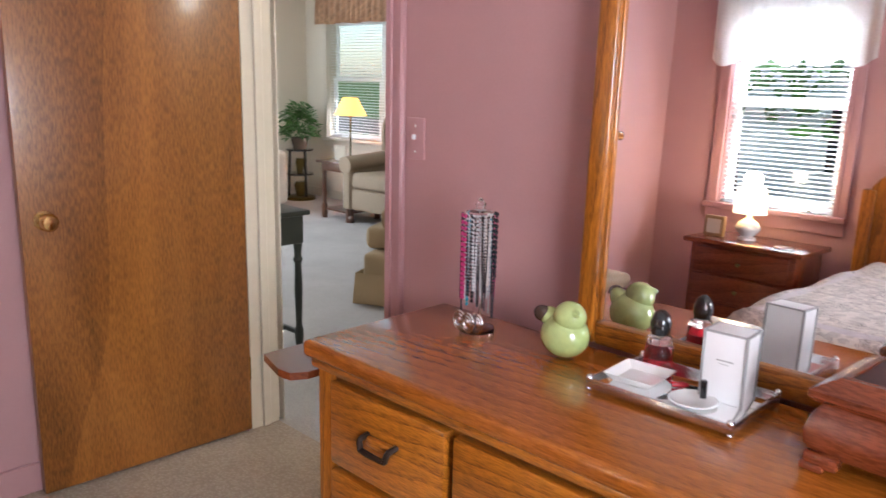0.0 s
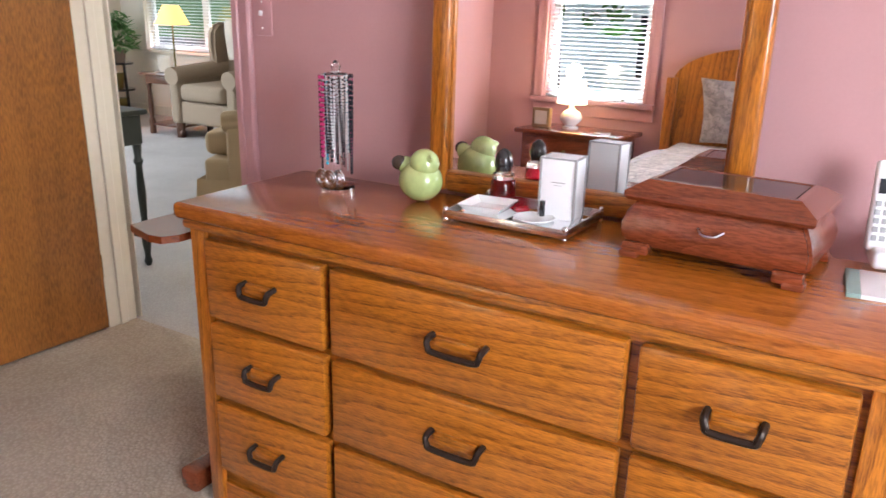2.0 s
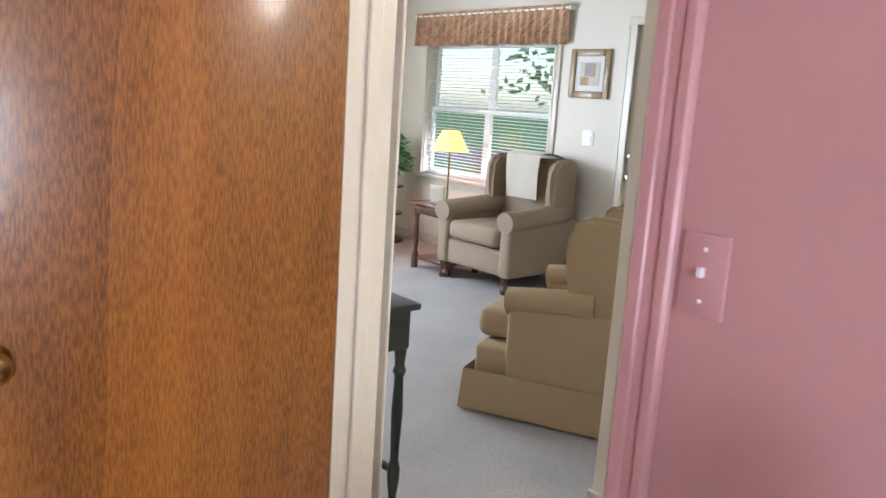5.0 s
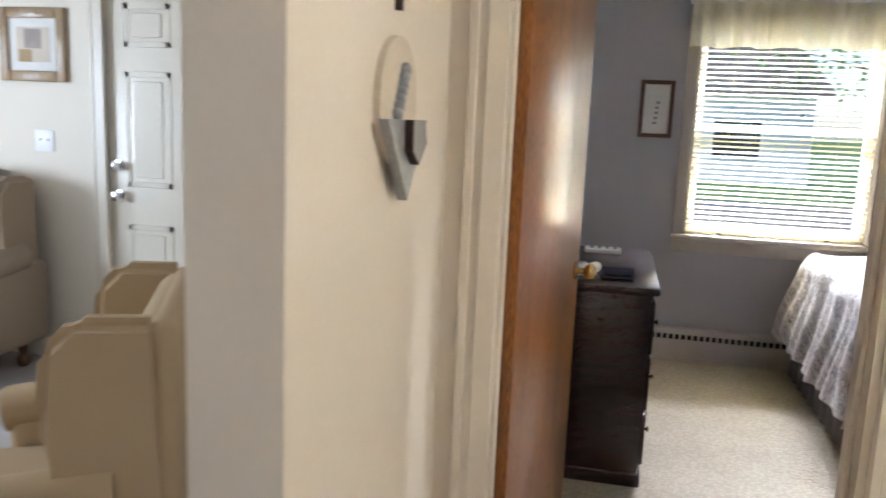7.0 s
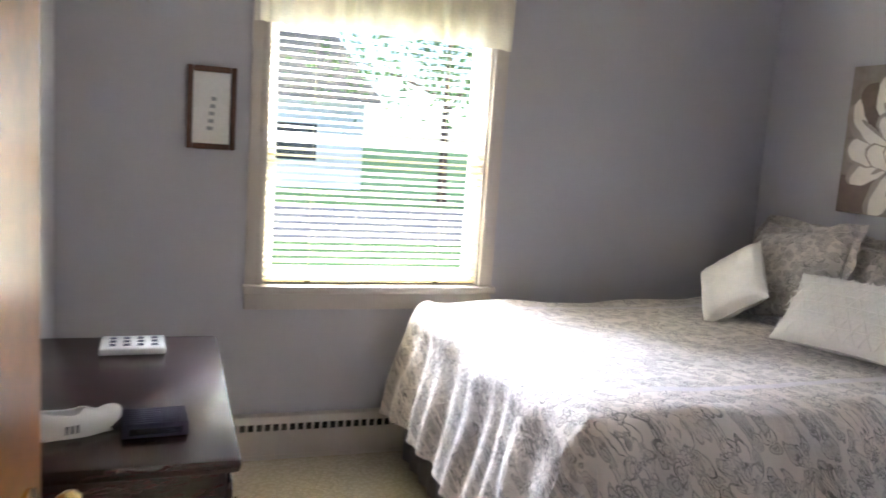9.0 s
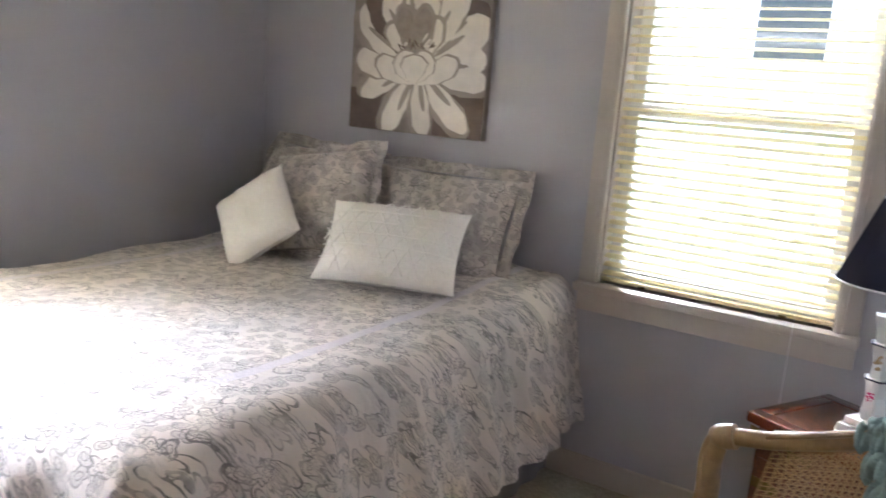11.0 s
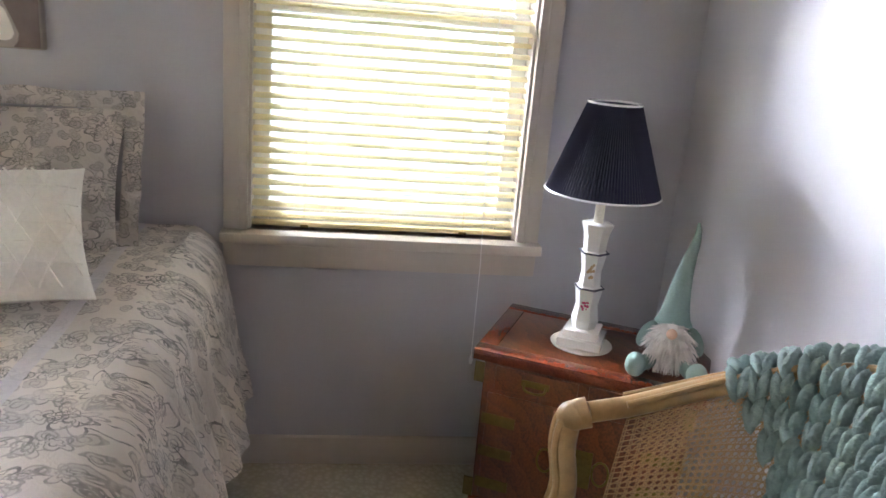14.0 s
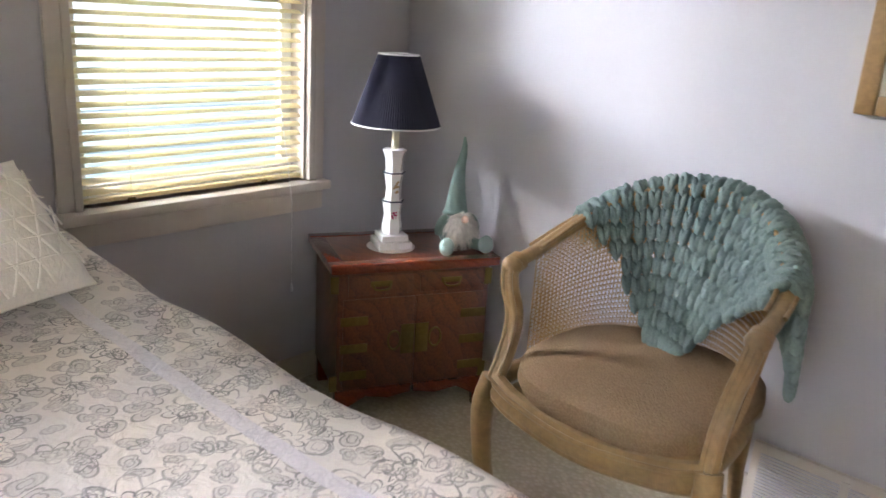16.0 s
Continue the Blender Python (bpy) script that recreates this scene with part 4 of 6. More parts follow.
def jewelry_box():
    t = thing("jewelry_box", "cherry wood bombe jewelry box with bracket feet", "jewelry box", pose(-0.26, -0.215, 0.80, 0, 0, -4))
    w, d = 0.15, 0.095
    levels = [(0.0, 0.022), (0.012, 0.036), (0.014, 0.06), (0.006, 0.085), (-0.004, 0.10), (-0.006, 0.104)]
    bm = B()
    rows = [[bm.verts.new((sx * (d + o), sy * (w + o), z)) for sx, sy in ((-1, -1), (1, -1), (1, 1), (-1, 1))] for o, z in levels]
    for a, b in zip(rows, rows[1:]):
        for i in range(4):
            bm.faces.new((a[i], a[(i + 1) % 4], b[(i + 1) % 4], b[i]))
    bm.faces.new(rows[0][::-1])
    bm.faces.new(rows[-1])
    bmesh.ops.bevel(bm, geom=[e for e in bm.edges if abs(e.verts[0].co.z - e.verts[1].co.z) > 0.003], offset=0.006, segments=2, affect='EDGES')
    part("body", bm, CHERRY, t, smooth=True)
    bm = B()
    rows = [[bm.verts.new((sx * (d + o), sy * (w + o), z)) for sx, sy in ((-1, -1), (1, -1), (1, 1), (-1, 1))] for o, z in ((0.006, 0.105), (0.012, 0.112), (0.012, 0.122), (-0.02, 0.142), (-0.03, 0.143), (-0.032, 0.139))]
    for a, b in zip(rows, rows[1:]):
        for i in range(4):
            bm.faces.new((a[i], a[(i + 1) % 4], b[(i + 1) % 4], b[i]))
    bm.faces.new(rows[0][::-1])
    bm.faces.new(rows[-1])
    lid = part("lid", bm, CHERRY, t)
    boxed("glass_panel", (-d + 0.034, -w + 0.034, 0.1395), (d - 0.034, w - 0.034, 0.1415), DARKGLASS, lid, 0, "glass lid panel")
    for sx in (-1, 1):
        for sy in (-1, 1):
            bm = B()
            x, y = sx * (d + 0.006), sy * (w + 0.006)
            box(bm, (x - 0.014, y - sy * 0.05, 0.008), (x + 0.014, y, 0.03), 0.005, 2)
            box(bm, (x - 0.016, y - sy * 0.032, 0.0), (x + 0.016, y + sy * 0.004, 0.014), 0.005, 2)
            part("bracket_foot", bm, CHERRY, t, smooth=True)
    part("pull", tube(B(), spline([(-d - 0.012, -0.022, 0.075), (-d - 0.024, -0.01, 0.068), (-d - 0.024, 0.01, 0.068), (-d - 0.012, 0.022, 0.075)], 4), 0.0028, 6), STEEL, t, "small silver bail pull", True)


jewelry_box()


def phone():
    base = thing("phone_cradle", "white cordless phone cradle on the dresser", "phone", pose(-0.13, -0.485, 0.80, 0, 0, 10))
    boxed("base", (-0.045, -0.075, 0.0), (0.05, 0.045, 0.035), WHITEPLASTIC, base, 0.01, seg=3)
    boxed("back", (0.015, -0.075, 0.03), (0.045, -0.01, 0.075), WHITEPLASTIC, base, 0.008, seg=3)
    t = thing("cordless_phone", "white cordless phone handset with grey keys standing in its cradle", "phone", pose(-0.135, -0.455, 0.822, 0, 12, 10))
    boxed("handset", (-0.012, -0.025, 0.0), (0.014, 0.025, 0.165), WHITEPLASTIC, t, 0.009, seg=3)
    boxed("screen", (-0.0135, -0.017, 0.105), (-0.011, 0.017, 0.132), DARKGLASS, t, 0.0008, "dark display")
    for r in range(5):
        for c in range(3):
            boxed("key", (-0.0142, -0.018 + c * 0.0135, 0.02 + r * 0.0155), (-0.011, -0.0085 + c * 0.0135, 0.03 + r * 0.0155), GREYINK, t, 0.001)
    part("earpiece", lathe(B(), [(0.008, 0), (0.006, 0.0012)], 10, m=pose(-0.012, 0, 0.15, 0, -90, 0)), GREYINK, t)


phone()
pad = thing("note_pad", "white note pad with a blue green printed strip", "notepad", pose(-0.28, -0.50, 0.80, 0, 0, 6))
boxed("paper_block", (-0.07, -0.075, 0), (0.07, 0.06, 0.008), WHITEPLASTIC, pad, 0.001)
boxed("printed_strip", (-0.07, 0.06, 0), (0.07, 0.082, 0.0078), SAGEFELT, pad, 0.001, "blue green patterned strip")
pen = tagged(part("pen", tube(B(), [(-0.05, 0.0, 0.013), (0.03, -0.02, 0.013), (0.045, -0.0235, 0.013)], [0.0045, 0.005, 0.002], 10), TEAL, smooth=True), "turquoise pen lying on the note pad", "pen")
pen.matrix_basis = pose(-0.28, -0.49, 0.80)


# reflected side of the pink bedroom
def pink_nightstand():
    t = thing("nightstand", "dark cherry nightstand under the pink room window", "nightstand", pose(-3.13, 1.36, 0))
    boxed("body", (-0.2, -0.30, 0.08), (0.2, 0.30, 0.60), CHERRY, t, 0.004)
    boxed("top", (-0.22, -0.34, 0.601), (0.24, 0.34, 0.63), CHERRY, t, 0.008)
    for i in range(3):
        d = boxed("drawer", (0.201, -0.27, 0.12 + i * 0.16), (0.214, 0.27, 0.265 + i * 0.16), CHERRY, t, 0.005)
        part("knob", lathe(B(), [(0.006, 0), (0.006, 0.012), (0.012, 0.02), (0.002, 0.026)], 12, m=pose(0.214, 0, 0.19 + i * 0.16, 0, 90, 0)), OLDBRASS, d, smooth=True)
    for x in (-0.18, 0.18):
        for y in (-0.28, 0.28):
            boxed("foot", (x - 0.02, y - 0.02, 0), (x + 0.02, y + 0.02, 0.079), CHERRY, t, 0.003)


pink_nightstand()
lampw = thing("table_lamp", "white ribbed ceramic lamp with a lit cream shade", "lamp", pose(-3.12, 1.42, 0.63))
part("base", lathe(B(), [(0.05, 0), (0.052, 0.012), (0.035, 0.02), (0.07, 0.06), (0.07, 0.075), (0.055, 0.105), (0.02, 0.125), (0.012, 0.16)], 24), PORCELAIN, lampw, "white ribbed ceramic base", True)
part("shade", lathe(B(), [(0.095, 0.155), (0.08, 0.30), (0.078, 0.30), (0.093, 0.155)], 28), LAMPSHADE, lampw, "glowing cream drum shade", True)
point_lamp((-3.12, 1.42, 0.98), 2.5, 0.05, (1.0, 0.72, 0.42))
clock = thing("desk_clock", "small golden framed desk clock", "clock", pose(-3.08, 1.60, 0.63))
boxed("frame", (-0.02, -0.06, 0), (0.02, 0.06, 0.12), GILT, clock, 0.004)
boxed("face", (0.0195, -0.042, 0.018), (0.022, 0.042, 0.102), PAPER, clock, 0, "cream clock face")
coaster = tagged(part("coaster", lathe(B(), [(0.05, 0), (0.052, 0.008), (0.048, 0.01)], 24), PORCELAIN), "round white coaster on the nightstand", "coaster")
coaster.matrix_basis = pose(-3.0, 1.16, 0.63)


def pillow_mesh(w, h, thick, flange=0.0, seed=0, wrinkle=0.006):
    """A pillow lying in x and z, thick along y."""
    bm = B()
    n = 22
    rnd = random.Random(seed)
    off = Vector((rnd.uniform(0, 20), rnd.uniform(0, 20), 0))
    for s in (-1, 1):
        def fn(u, v):
            a, b = 2 * u - 1, 2 * v - 1
            pinch = 1 - 0.07 * (1 - abs(b) ** 2) * abs(a) ** 3
            pinch2 = 1 - 0.07 * (1 - abs(a) ** 2) * abs(b) ** 3
            k = max(0.0, (1 - abs(a) ** 3.2) * (1 - abs(b) ** 3.2)) ** 0.55
            wob = noise.noise(Vector((a * 2.2, b * 2.2, s)) + off) * wrinkle * 2 + noise.noise(Vector((a * 6, b * 6, s)) + off) * wrinkle
            return Vector((a * w / 2 * pinch, s * (thick / 2 * k + 0.002) + wob * k, b * h / 2 * pinch2))
        sheet(bm, fn, n, n)
    if flange:
        def edge(u, v):
            a = 2 * math.pi * u
            c, d = math.cos(a), math.sin(a)
            q = 1 / max(abs(c), abs(d))
            x, z = c * q, d * q
            ext = 1 + v * flange
            wave = 0.012 * v * math.sin(u * 70 + seed)
            return Vector((x * w / 2 * 0.97 * (1 + v * flange * 2 / w), wave, z * h / 2 * 0.97 * (1 + v * flange * 2 / h)))
        sheet(bm, edge, 96, 2)
    bmesh.ops.remove_doubles(bm, verts=bm.verts, dist=0.0008)
    return bm


def pillow(name, m, w, h, thick, material, label, flange=0.0, seed=0, ribs=False):
    ob = part(name, pillow_mesh(w, h, thick, flange, seed), material, smooth=True)
    ob.matrix_basis = m
    return tagged(ob, label, "pillow")


def bed_cover(bm, hw, y0, y1, top, drop, seed, hump=0.0):
    """A coverlet over a mattress whose head is at y0 and foot at y1."""
    off = Vector((seed * 3.1, 0, 0))
    nx, ny = 110, 110
    ext = drop

    def fn(u, v):
        cu = -hw - ext + u * (2 * hw + 2 * ext)
        cv = y0 + v * (y1 - y0 + ext)
        ox = max(abs(cu) - hw + 0.10, 0.0)
        oy = max(cv - y1 + 0.10, 0.0)
        d = math.hypot(ox, oy)
        sx = math.copysign(1, cu)
        bx, by = min(max(cu, -hw + 0.10), hw - 0.10), min(cv, y1 - 0.10)
        z = top + 0.012 * noise.noise(Vector((cu * 2, cv * 2, 0)) + off) + hump * math.exp(-((cv - y0) / 0.5) ** 2) * (1 - min(1, d / 0.2))
        if d <= 0:
            return Vector((bx, by, z + 0.006 * noise.noise(Vector((cu * 7, cv * 7, 3)))))
        nx_, ny_ = sx * ox / d, oy / d
        dd = min(d, ext + 0.10)
        r = 0.10
        arc = r * math.pi / 2
        if dd < arc:
            a = dd / r
            out, dz = r * math.sin(a), r * (1 - math.cos(a))
        else:
            out, dz = r + 0.20 * (dd - arc), r + (dd - arc) * 0.98
        along = cv * (abs(nx_) > 0.5) + cu * (abs(ny_) > 0.5) * 1.0 + math.atan2(ny_, abs(nx_) + 1e-6) * 0.35
        fold = math.sin(along * 17 + 2 * noise.noise(Vector((along * 2, 0, seed)))) * 0.55 + 0.45 * math.sin(along * 41 + dd * 3 + noise.noise(Vector((along * 3, dd * 2, seed))) * 4)
        amp = 0.028 * min(1, max(0, dd - 0.05) / 0.35)
        out += fold * amp + 0.01 * noise.noise(Vector((cu * 5, cv * 5, 7)))
        return Vector((bx + nx_ * out, by + ny_ * out, z - dz + 0.01 * math.sin(along * 9)))
    sheet(bm, fn, nx, ny)


# the pink room's bed, seen in the mirror
pb = thing("bed", "made bed with an arched wooden headboard", "bed", pose(-2.15, 0.36, 0, 0, 0, 0))
bm = B()
outline = [(-0.5, 0.30), (-0.5, 0.95)] + [(-0.5 * math.cos(a), 0.95 + 0.22 * math.sin(a)) for a in [i * math.pi / 16 for i in range(1, 16)]] + [(0.5, 0.95), (0.5, 0.30)]
prism(bm, outline, -0.02, 0.02)
bmesh.ops.transform(bm, matrix=pose(-1.18, 0, 0, 0, 0, 90), verts=bm.verts)
part("headboard", bm, OAKUP, pb, "arched golden oak headboard")
for y in (-0.5, 0.5):
    boxed("post", (-1.21, y - 0.035, 0), (-1.14, y + 0.035, 0.98), OAKUP, pb, 0.01)
bm = B()
bed_cover(bm, 0.47, -1.12, 0.64, 0.60, 0.36, 5)
bmesh.ops.transform(bm, matrix=pose(0, 0, 0, 0, 0, -90), verts=bm.verts)
part("coverlet", bm, PAISLEY, pb, "grey and cream patterned coverlet", True)
boxed("mattress", (-1.1, -0.45, 0.22), (0.58, 0.45, 0.52), WHITECLOTH, pb, 0.04)
for x in (-1.0, 0.5):
    for y in (-0.4, 0.4):
        boxed("leg", (x - 0.03, y - 0.03, 0), (x + 0.03, y + 0.03, 0.219), OAKUP, pb, 0.004)
for y in (-0.02,):
    pillow("bed_pillow", pose(-3.12, 0.36 + y, 0.81, 20, 0, 90), 0.58, 0.40, 0.16, SHAMCLOTH, "grey patterned pillow against the headboard", 0.0, 3)
stool = thing("stool", "dark wooden stool with a tan padded seat", "stool", pose(-1.95, 1.80, 0))
part("seat", box(B(), (-0.26, -0.19, 0.42), (0.26, 0.19, 0.50), 0.035, 4), BEIGECLOTH, stool, "tan padded seat", True)
boxed("apron", (-0.24, -0.17, 0.36), (0.24, 0.17, 0.42), WALNUT, stool)
for x in (-0.21, 0.21):
    for y in (-0.14, 0.14):
        boxed("leg", (x - 0.02, y - 0.02, 0), (x + 0.02, y + 0.02, 0.36), WALNUT, stool)

# hall and living room
def plaque(at, kind):
    t = thing("wall_plaque", "pewter and wood geometric wall plaque", "wall decor", pose(*at) @ Matrix.Diagonal((1.45, 1.0, 1.0, 1)), "plaques in the hall")
    if kind == 0:
        bm = B()
        prism(bm, [(0.075 * math.cos(a), 0.03 + 0.105 * math.sin(a)) for a in [i * 2 * math.pi / 32 for i in range(32)]], -0.012, 0.0)
        part("disc", bm, PAPER, t, "pale wooden oval disc")
        bm = B()
        prism(bm, [(-0.085, 0.0), (0.085, 0.0), (0.0, -0.135)], -0.03, -0.013)
        part("pocket", bm, PEWTER, t, "pewter triangular pocket")
        bm = B()
        prism(bm, [(-0.02, 0.0), (0.035, 0.0), (0.045, -0.04), (0.01, -0.075), (-0.02, -0.05)], -0.045, -0.031)
        part("relief", bm, DARKIRON, t)
        bm = B()
        for i in range(7):
            ball(bm, (0.005 * i - 0.015, -0.016, 0.01 + i * 0.012), 0.014, 8, 6, (1.2, 0.5, 0.9))
        part("spray", bm, PEWTER, t, smooth=True)
    else:
        bm = B()
        prism(bm, [(-0.085, -0.02), (0.085, -0.02), (0.0, 0.125)], -0.02, 0.0)
        part("triangle", bm, PEWTER, t, "pewter triangle")
        boxed("stem", (-0.004, -0.012, -0.085), (0.004, 0.0, -0.02), DARKIRON, t, 0)
        boxed("stem", (-0.004, -0.012, 0.125), (0.004, 0.0, 0.32), DARKIRON, t, 0)
        bm = B()
        prism(bm, [(-0.02, 0.0), (0.03, 0.01), (0.035, 0.055), (0.0, 0.045)], -0.035, -0.021)
        part("relief", bm, DARKIRON, t)


plaque((1.56, 2.03, 1.40), 0)
plaque((1.56, 2.03, 1.66), 1)


def wing_chair(m, label, cloth, group, skirted, arm=-0.40, roll=0.085):
    """A wing armchair that faces local -y."""
    t = thing("wing_chair", label, "armchair", m, group)
    part("seat_cushion", box(B(), (-0.27, -0.40, 0.36), (0.27, 0.20, 0.52), 0.05, 4), cloth, t, smooth=True)
    part("seat_frame", box(B(), (-0.38, -0.36, 0.14), (0.38, 0.30, 0.355), 0.03, 3), cloth, t, smooth=True)
    bm = box(B(), (-0.30, -0.08, 0.0), (0.30, 0.08, 0.64), 0.06, 4, pose(0, 0.27, 0.42, -9, 0, 0))
    part("backrest", bm, cloth, t, smooth=True)
    part("back_panel", box(B(), (-0.36, 0.325, 0.16), (0.36, 0.395, 1.06), 0.03, 3), cloth, t, smooth=True)
    for s in (-1, 1):
        bm = B()
        out = [(0.14, 0.50), (0.11, 0.68), (0.07, 0.84), (0.085, 1.0), (0.16, 1.075), (0.36, 1.07), (0.395, 0.50)]
        prism(bm, [(0 + y, z) for y, z in out], -0.045, 0.045)
        bmesh.ops.bevel(bm, geom=bm.edges[:], offset=0.03, segments=3, affect='EDGES')
        bmesh.ops.transform(bm, matrix=pose(s * 0.335, 0, 0, 0, 0, 90), verts=bm.verts)
        part("wing", bm, cloth, t, smooth=True)
        bm = B()
        tube(bm, spline([(s * 0.35, arm, 0.67 - roll), (s * 0.352, arm * 0.4, 0.685 - roll), (s * 0.345, 0.25, 0.715 - roll)], 6), roll, 16)
        part("arm_roll", bm, cloth, t, smooth=True)
        part("arm_panel", box(B(), (s * 0.35 - 0.06, arm + 0.015, 0.14), (s * 0.35 + 0.06, 0.39, 0.60), 0.03, 3), cloth, t, smooth=True)
    if skirted:
        bm = B()

        def fn(u, v):
            p = u * 4
            k, q = int(min(p, 3.999)), p - int(min(p, 3.999))
            c = [(-0.415, -0.40), (0.415, -0.40), (0.415, 0.34), (-0.415, 0.34), (-0.415, -0.40)]
            x, y = c[k][0] + (c[k + 1][0] - c[k][0]) * q, c[k][1] + (c[k + 1][1] - c[k][1]) * q
            o = 1 + 0.03 * (1 - v) + 0.008 * math.sin(u * 60) * (1 - v)
            return Vector((x * o, y * o, 0.015 + 0.21 * v))
        sheet(bm, fn, 96, 4)
        part("skirt", bm, cloth, t, "pleated cloth skirt", True)
    for x in (-0.33, 0.33):
        for y in (-0.33, 0.27):
            part("foot", lathe(B(), [(0.022, 0), (0.036, 0.02), (0.036, 0.05), (0.02, 0.07), (0.03, 0.14)], 16, (x, y, 0)), WALNUT, t, "turned dark wooden foot", True)
    return t


wing_chair(pose(3.45, 5.01, 0, 0, 0, -88) @ Matrix.Diagonal((1, 1, 0.95, 1)), "beige wing armchair with turned feet and a draped throw", BEIGECLOTH, "wing chairs", False)
wing_chair(pose(1.875, 3.0, 0, 0, 0, 206) @ Matrix.Diagonal((0.9, 0.88, 0.9, 1)), "golden beige skirted wing armchair by the hall", TANCLOTH, "wing chairs", True, -0.20, 0.072)
bm = B()


def throw_fn(u, v):
    y = (u - 0.5) * (0.30 + 0.08 * v)
    s = v * 1.0
    if s < 0.45:
        p = Vector((0.145 - 0.0 * s, 0, 0.72 + s * 0.8))
    elif s < 0.6:
        a = (s - 0.45) / 0.15 * math.pi
        p = Vector((0.25 - 0.105 * math.cos(a), 0, 1.08 + 0.03 * math.sin(a)))
    else:
        p = Vector((0.44, 0, 1.08 - (s - 0.6) * 0.9))
    return Vector((p.x + 0.004 * math.sin(u * 11 + v * 3), y + 0.02 * math.sin(v * 5), p.z))


sheet(bm, throw_fn, 24, 30)
thr = tagged(part("throw_blanket", bm, PALECLOTH, smooth=True), "pale folded throw over the armchair back", "blanket")
thr.matrix_basis = pose(3.42, 4.97, 0.0, 0, 0, 6) @ Matrix.Diagonal((1, 1, 0.955, 1))


def end_table(m):
    t = thing("end_table", "dark wooden end table with turned legs", "table", m)
    boxed("top", (-0.24, -0.25, 0.545), (0.24, 0.25, 0.57), WALNUT, t, 0.006, "dark wooden top")
    boxed("apron", (-0.20, -0.21, 0.47), (0.20, 0.21, 0.544), WALNUT, t, 0.003)
    boxed("shelf", (-0.19, -0.2, 0.08), (0.19, 0.2, 0.10), WALNUT, t, 0.003)
    for x in (-0.18, 0.18):
        for y in (-0.19, 0.19):
            part("leg", lathe(B(), [(0.03, 0), (0.03, 0.12), (0.018, 0.15), (0.026, 0.25), (0.018, 0.42), (0.028, 0.469)], 12, (x, y, 0)), WALNUT, t, smooth=True)


end_table(pose(3.28, 5.55, 0))
ft = thing("photo_frame", "small silver photo frame on the end table", "picture frame", pose(3.22, 5.62, 0.57, 0, -12, 20))
boxed("frame", (-0.008, -0.07, 0), (0.008, 0.07, 0.15), PALECLOTH, ft, 0.003)
boxed("picture", (-0.011, -0.05, 0.02), (-0.0075, 0.05, 0.13), PAPER, ft, 0)
fl = thing("floor_lamp", "slender brass floor lamp with a glowing yellow shade", "lamp", pose(3.62, 5.98, 0))
part("base", lathe(B(), [(0.12, 0), (0.12, 0.015), (0.03, 0.03), (0.01, 0.05)], 24), OLDBRASS, fl, smooth=True)
part("pole", lathe(B(), [(0.009, 0.05), (0.009, 1.02)], 10), OLDBRASS, fl, smooth=True)
part("shade", lathe(B(), [(0.17, 0.98), (0.075, 1.16), (0.073, 1.16), (0.167, 0.98)], 28), LAMPSHADE2, fl, "glowing yellow cone shade", True)


def hall_table():
    t = thing("console_table", "green black console table with turned legs", "table", pose(0.30, 2.70, 0))
    boxed("top", (-0.45, -0.16, 0.725), (0.32, 0.16, 0.75), GREEN_BLACK, t, 0.008)
    boxed("apron", (-0.42, -0.135, 0.59), (0.295, 0.135, 0.724), GREEN_BLACK, t, 0.004)
    for x in (-0.40, 0.275):
        for y in (-0.115, 0.115):
            part("leg", lathe(B(), [(0.012, 0), (0.02, 0.02), (0.013, 0.05), (0.022, 0.12), (0.022, 0.16), (0.014, 0.19), (0.02, 0.36), (0.015, 0.49), (0.024, 0.51), (0.016, 0.53), (0.022, 0.589)], 12, (x, y, 0)), GREEN_BLACK, t, smooth=True)
    boxed("stretcher", (-0.40, -0.01, 0.135), (0.275, 0.01, 0.155), GREEN_BLACK, t, 0.002)
    for x in (-0.40, 0.275):
        boxed("stretcher", (x - 0.01, -0.115, 0.135), (x + 0.01, 0.115, 0.155), GREEN_BLACK, t, 0.002)


hall_table()


def picture(name, m, w, h, frame_w, frame_mat, mat_w, label, art, double=False):
    """A framed picture; local x along the wall, y into the room negative, centre at its middle."""
    t = thing(name, label, "picture", m)
    for a, b in (((-w / 2, -0.024, -h / 2), (-w / 2 + frame_w, 0, h / 2)), ((w / 2 - frame_w, -0.024, -h / 2), (w / 2, 0, h / 2)), ((-w / 2 + frame_w, -0.024, -h / 2), (w / 2 - frame_w, 0, -h / 2 + frame_w)), ((-w / 2 + frame_w, -0.024, h / 2 - frame_w), (w / 2 - frame_w, 0, h / 2))):
        boxed("frame_bar", a, b, frame_mat, t, 0.006)
    iw, ih = w / 2 - frame_w, h / 2 - frame_w
    boxed("mat_board", (-iw, -0.010, -ih), (iw, 0, ih), MATBOARD if not double else PAPER, t, 0)
    boxed("print", (-iw + mat_w, -0.0125, -ih + mat_w), (iw - mat_w, -0.0105, ih - mat_w), art, t, 0)
    return t


